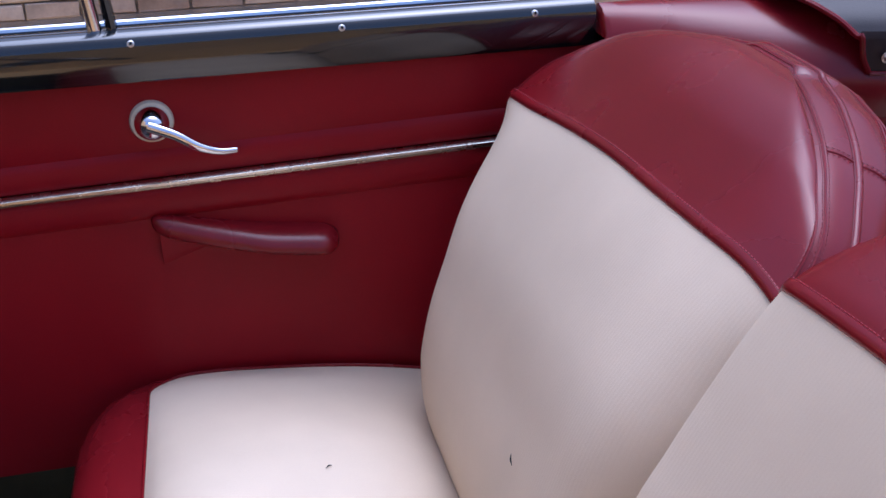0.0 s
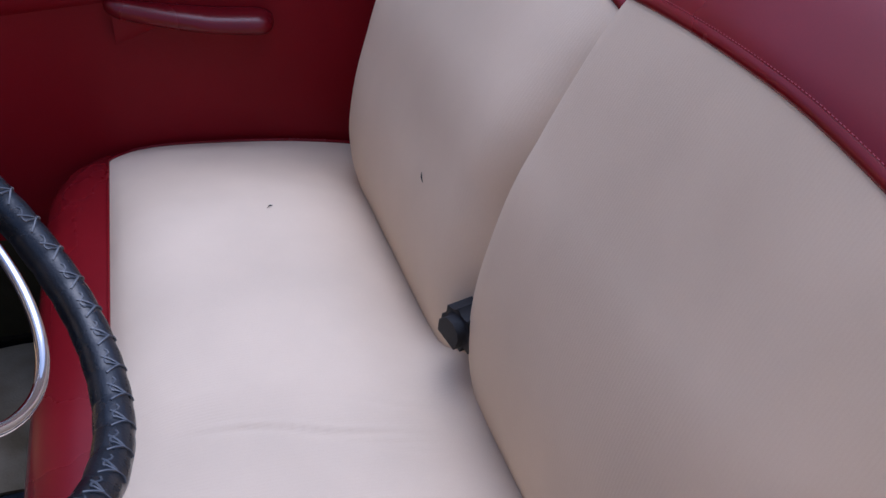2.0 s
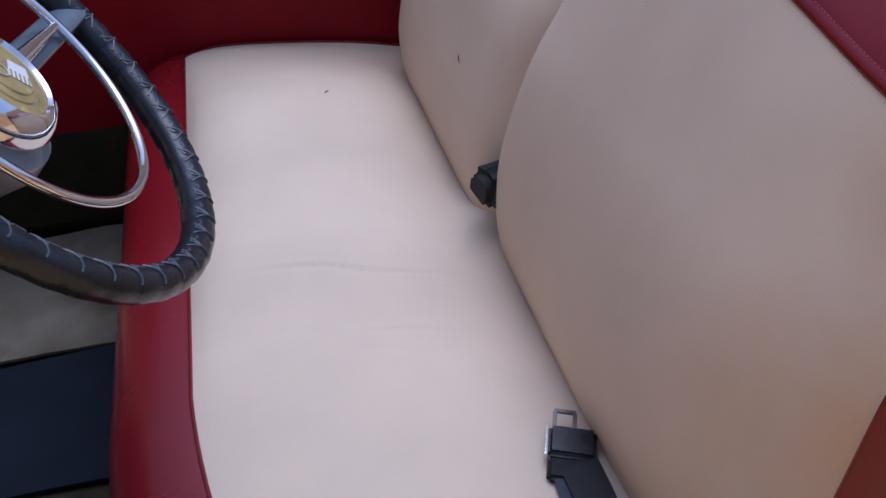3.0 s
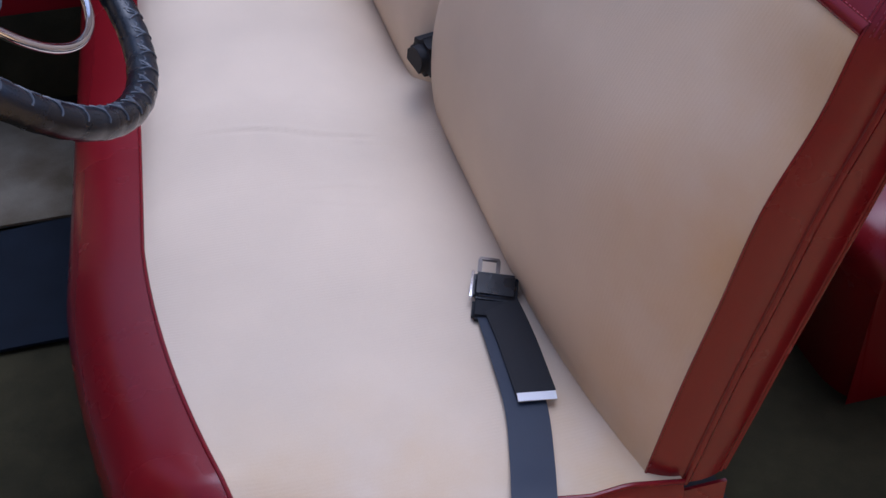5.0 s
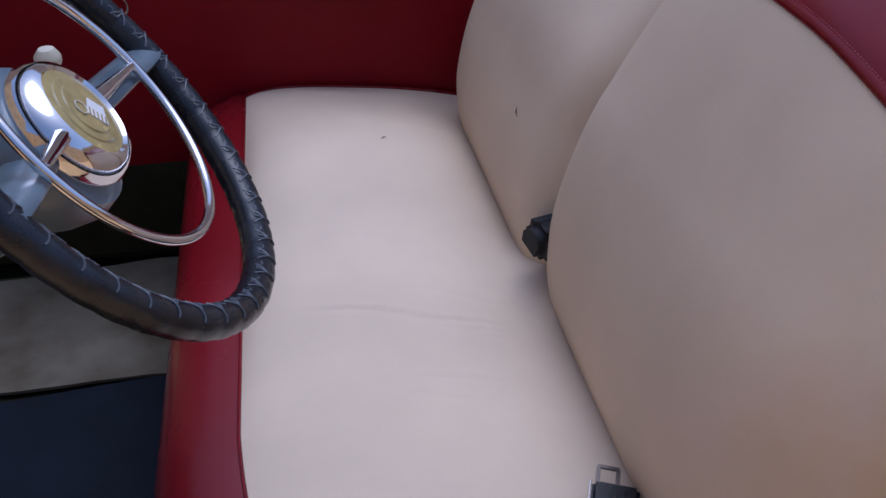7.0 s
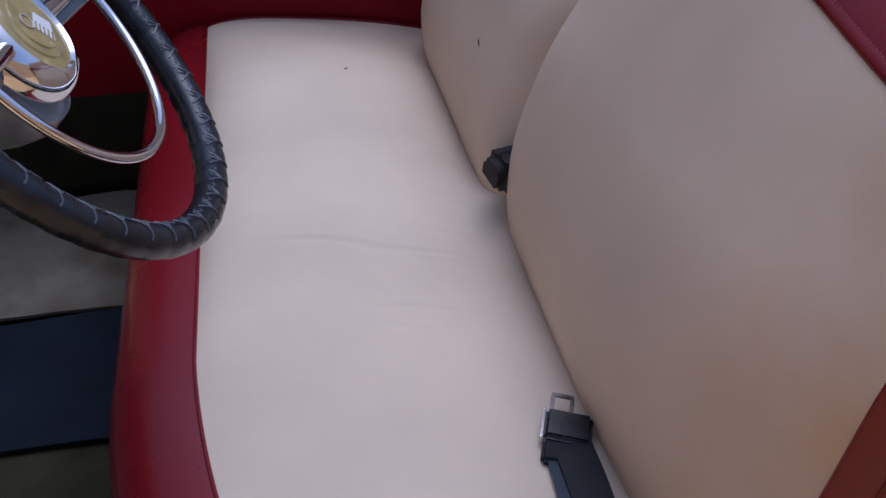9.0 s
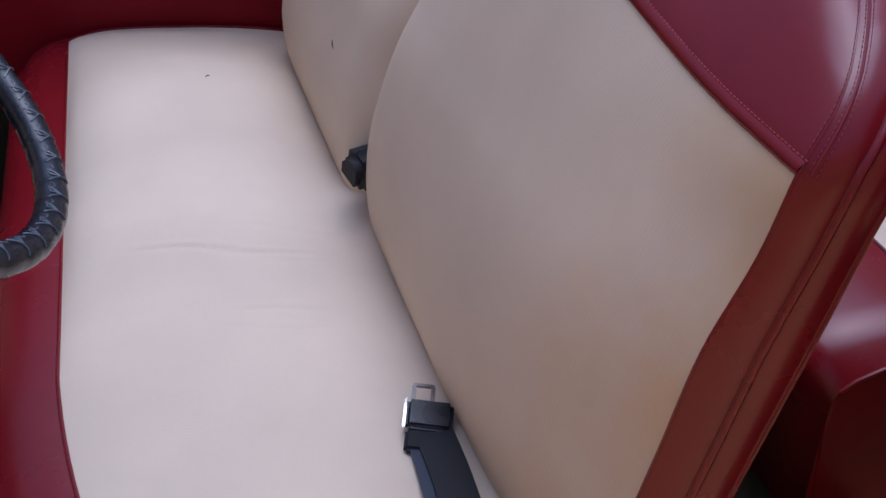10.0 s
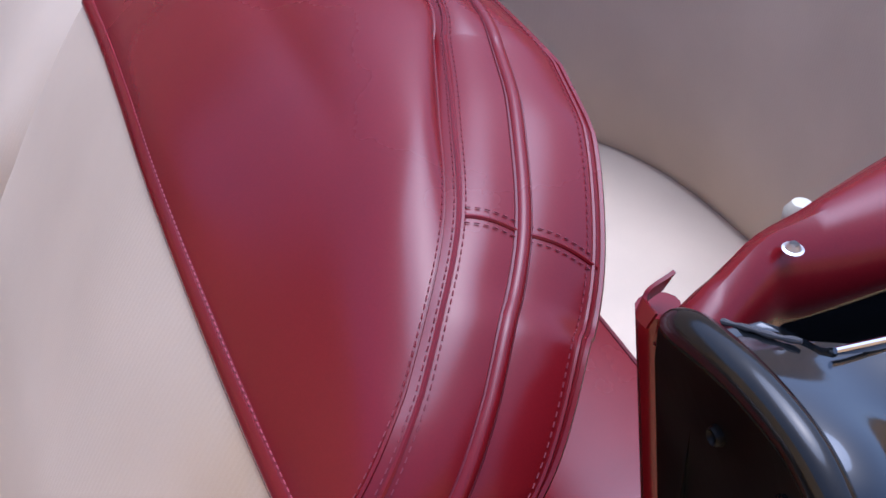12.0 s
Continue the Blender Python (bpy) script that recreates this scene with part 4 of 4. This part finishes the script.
part("tongue", merge(block((-0.022, 0.022, 0.008), (-0.017, 0.045, 0.011), 0.001), block((0.000, 0.022, 0.008), (0.005, 0.045, 0.011), 0.001), block((-0.021, 0.042, 0.008), (0.004, 0.048, 0.011), 0.001)), DARK_STEEL, bk, "dark steel tongue with slot")
part("belt_loop", block((-0.024, -0.046, -0.003), (0.027, -0.016, 0.010), 0.004, 3), BLACK_CLOTH, belt, "folded black webbing loop").matrix_world = bm_
belt2 = thing("seat_belt", "black belt buckle stuffed between the seat backs", "seat belt")
part("buckle", merge(prism([(-0.02, -0.01), (0.03, -0.012), (0.038, 0.016), (0.033, 0.033), (0.016, 0.042), (-0.004, 0.038), (-0.020, 0.020)], Matrix.Translation((0.347, 0.624, 0.529)) @ pose(0, 0, 0, 90, 12, -75) @ Matrix.Scale(1.12, 4), 0.05, 0.012, 5)), BLACK_CLOTH, belt2, "black webbing and buckle")
for x, y, kind in ((0.155, 0.993, 0), (0.329, 0.782, 1)):
    if kind == 0:
        c = lay(x, y, 0.001)
        ln = spline([c + Vector((-0.004, -0.002, 0)), c + Vector((0, 0.001, 0.001)), c + Vector((0.004, 0.002, 0))], 8)
    else:
        c = Vector((0.3225, y, 0.642))
        ln = spline([c + Vector((-0.003, 0.001, 0.007)), c + Vector((-0.004, -0.001, 0.001)), c + Vector((-0.002, 0.001, -0.008))], 8)
    s_ = part("lint_speck", tube(ln, lambda s: 0.0011 - 0.0008 * abs(2 * s - 1), 6), BLACK_CLOTH)
    tagged(s_, "tiny dark dry leaf scrap on the seat cloth", "lint")

# ---- the brick wall behind the car ----
WALL_Y = 4.9
# only the foot is in view; the unseen height is set to block low sky
wall = part("brick_wall", block((-4.5, WALL_Y + 0.012, GROUND), (7.3, WALL_Y + 0.25, 3.6), 0.0), MORTAR)
tagged(wall, "pale weathered brick wall beyond the car", "brick wall", kind="structure")


def brick_material():
    m = material("pale_brick", (0.50, 0.44, 0.385), 0.9, spread=0.28, grain=0.9, grain_size=70, stain=9)
    nt = m.node_tree
    b = nt.nodes["Principled BSDF"]
    src = b.inputs["Base Color"].links[0].from_socket
    info = nt.nodes.new("ShaderNodeObjectInfo")
    ramp = nt.nodes.new("ShaderNodeValToRGB")
    ramp.color_ramp.elements[0].color, ramp.color_ramp.elements[1].color = (0.62, 0.56, 0.54, 1), (1.2, 1.17, 1.12, 1)
    nt.links.new(info.outputs["Random"], ramp.inputs["Fac"])
    mix = nt.nodes.new("ShaderNodeMixRGB")
    mix.blend_type, mix.inputs["Fac"].default_value = "MULTIPLY", 1.0
    nt.links.new(src, mix.inputs["Color1"])
    nt.links.new(ramp.outputs["Color"], mix.inputs["Color2"])
    nt.links.new(mix.outputs["Color"], b.inputs["Base Color"])
    return m


BRICK = brick_material()
random.seed(11)
meshes = []
for v in range(6):
    bm = block((-0.1075, -0.02, -0.0325), (0.1075, 0.02, 0.0325), 0.004, 1)
    for vert in bm.verts:
        vert.co += Vector((random.uniform(-1, 1), random.uniform(-1, 1), random.uniform(-1, 1))) * 0.0035
    me = bpy.data.meshes.new("brick")
    bm.to_mesh(me)
    bm.free()
    me.materials.append(BRICK)
    meshes.append(me)
verts, quads = [], []
for row in range(52):
    z = GROUND + 0.036 + row * 0.0755
    for k in range(52):
        x = -4.4 + 0.12 + k * 0.2265 + (0.113 if row % 2 else 0)
        near = -1.6 < x < 3.2 and z < 0.55
        m = pose(x + random.uniform(-0.002, 0.002), WALL_Y + random.uniform(-0.004, 0.004), z, random.uniform(-0.6, 0.6), random.uniform(-0.5, 0.5), random.uniform(-0.6, 0.6))
        if near:
            ob = new("brick", meshes[random.randrange(6)])
            ob.matrix_world = m
            ob.parent = wall
        else:
            n0 = len(verts)
            verts += [m @ Vector((sx * 0.1075, sy * 0.02, sz * 0.0325)) for sx in (-1, 1) for sy in (-1, 1) for sz in (-1, 1)]
            quads += [tuple(n0 + q for q in f) for f in ((0, 1, 3, 2), (4, 6, 7, 5), (0, 4, 5, 1), (2, 3, 7, 6), (0, 2, 6, 4), (1, 5, 7, 3))]
me = bpy.data.meshes.new("bricks")
me.from_pydata(verts, [], quads)
me.materials.append(BRICK)
more = new("bricks", me)
more.parent = wall
tagged(more, kind="stuff")
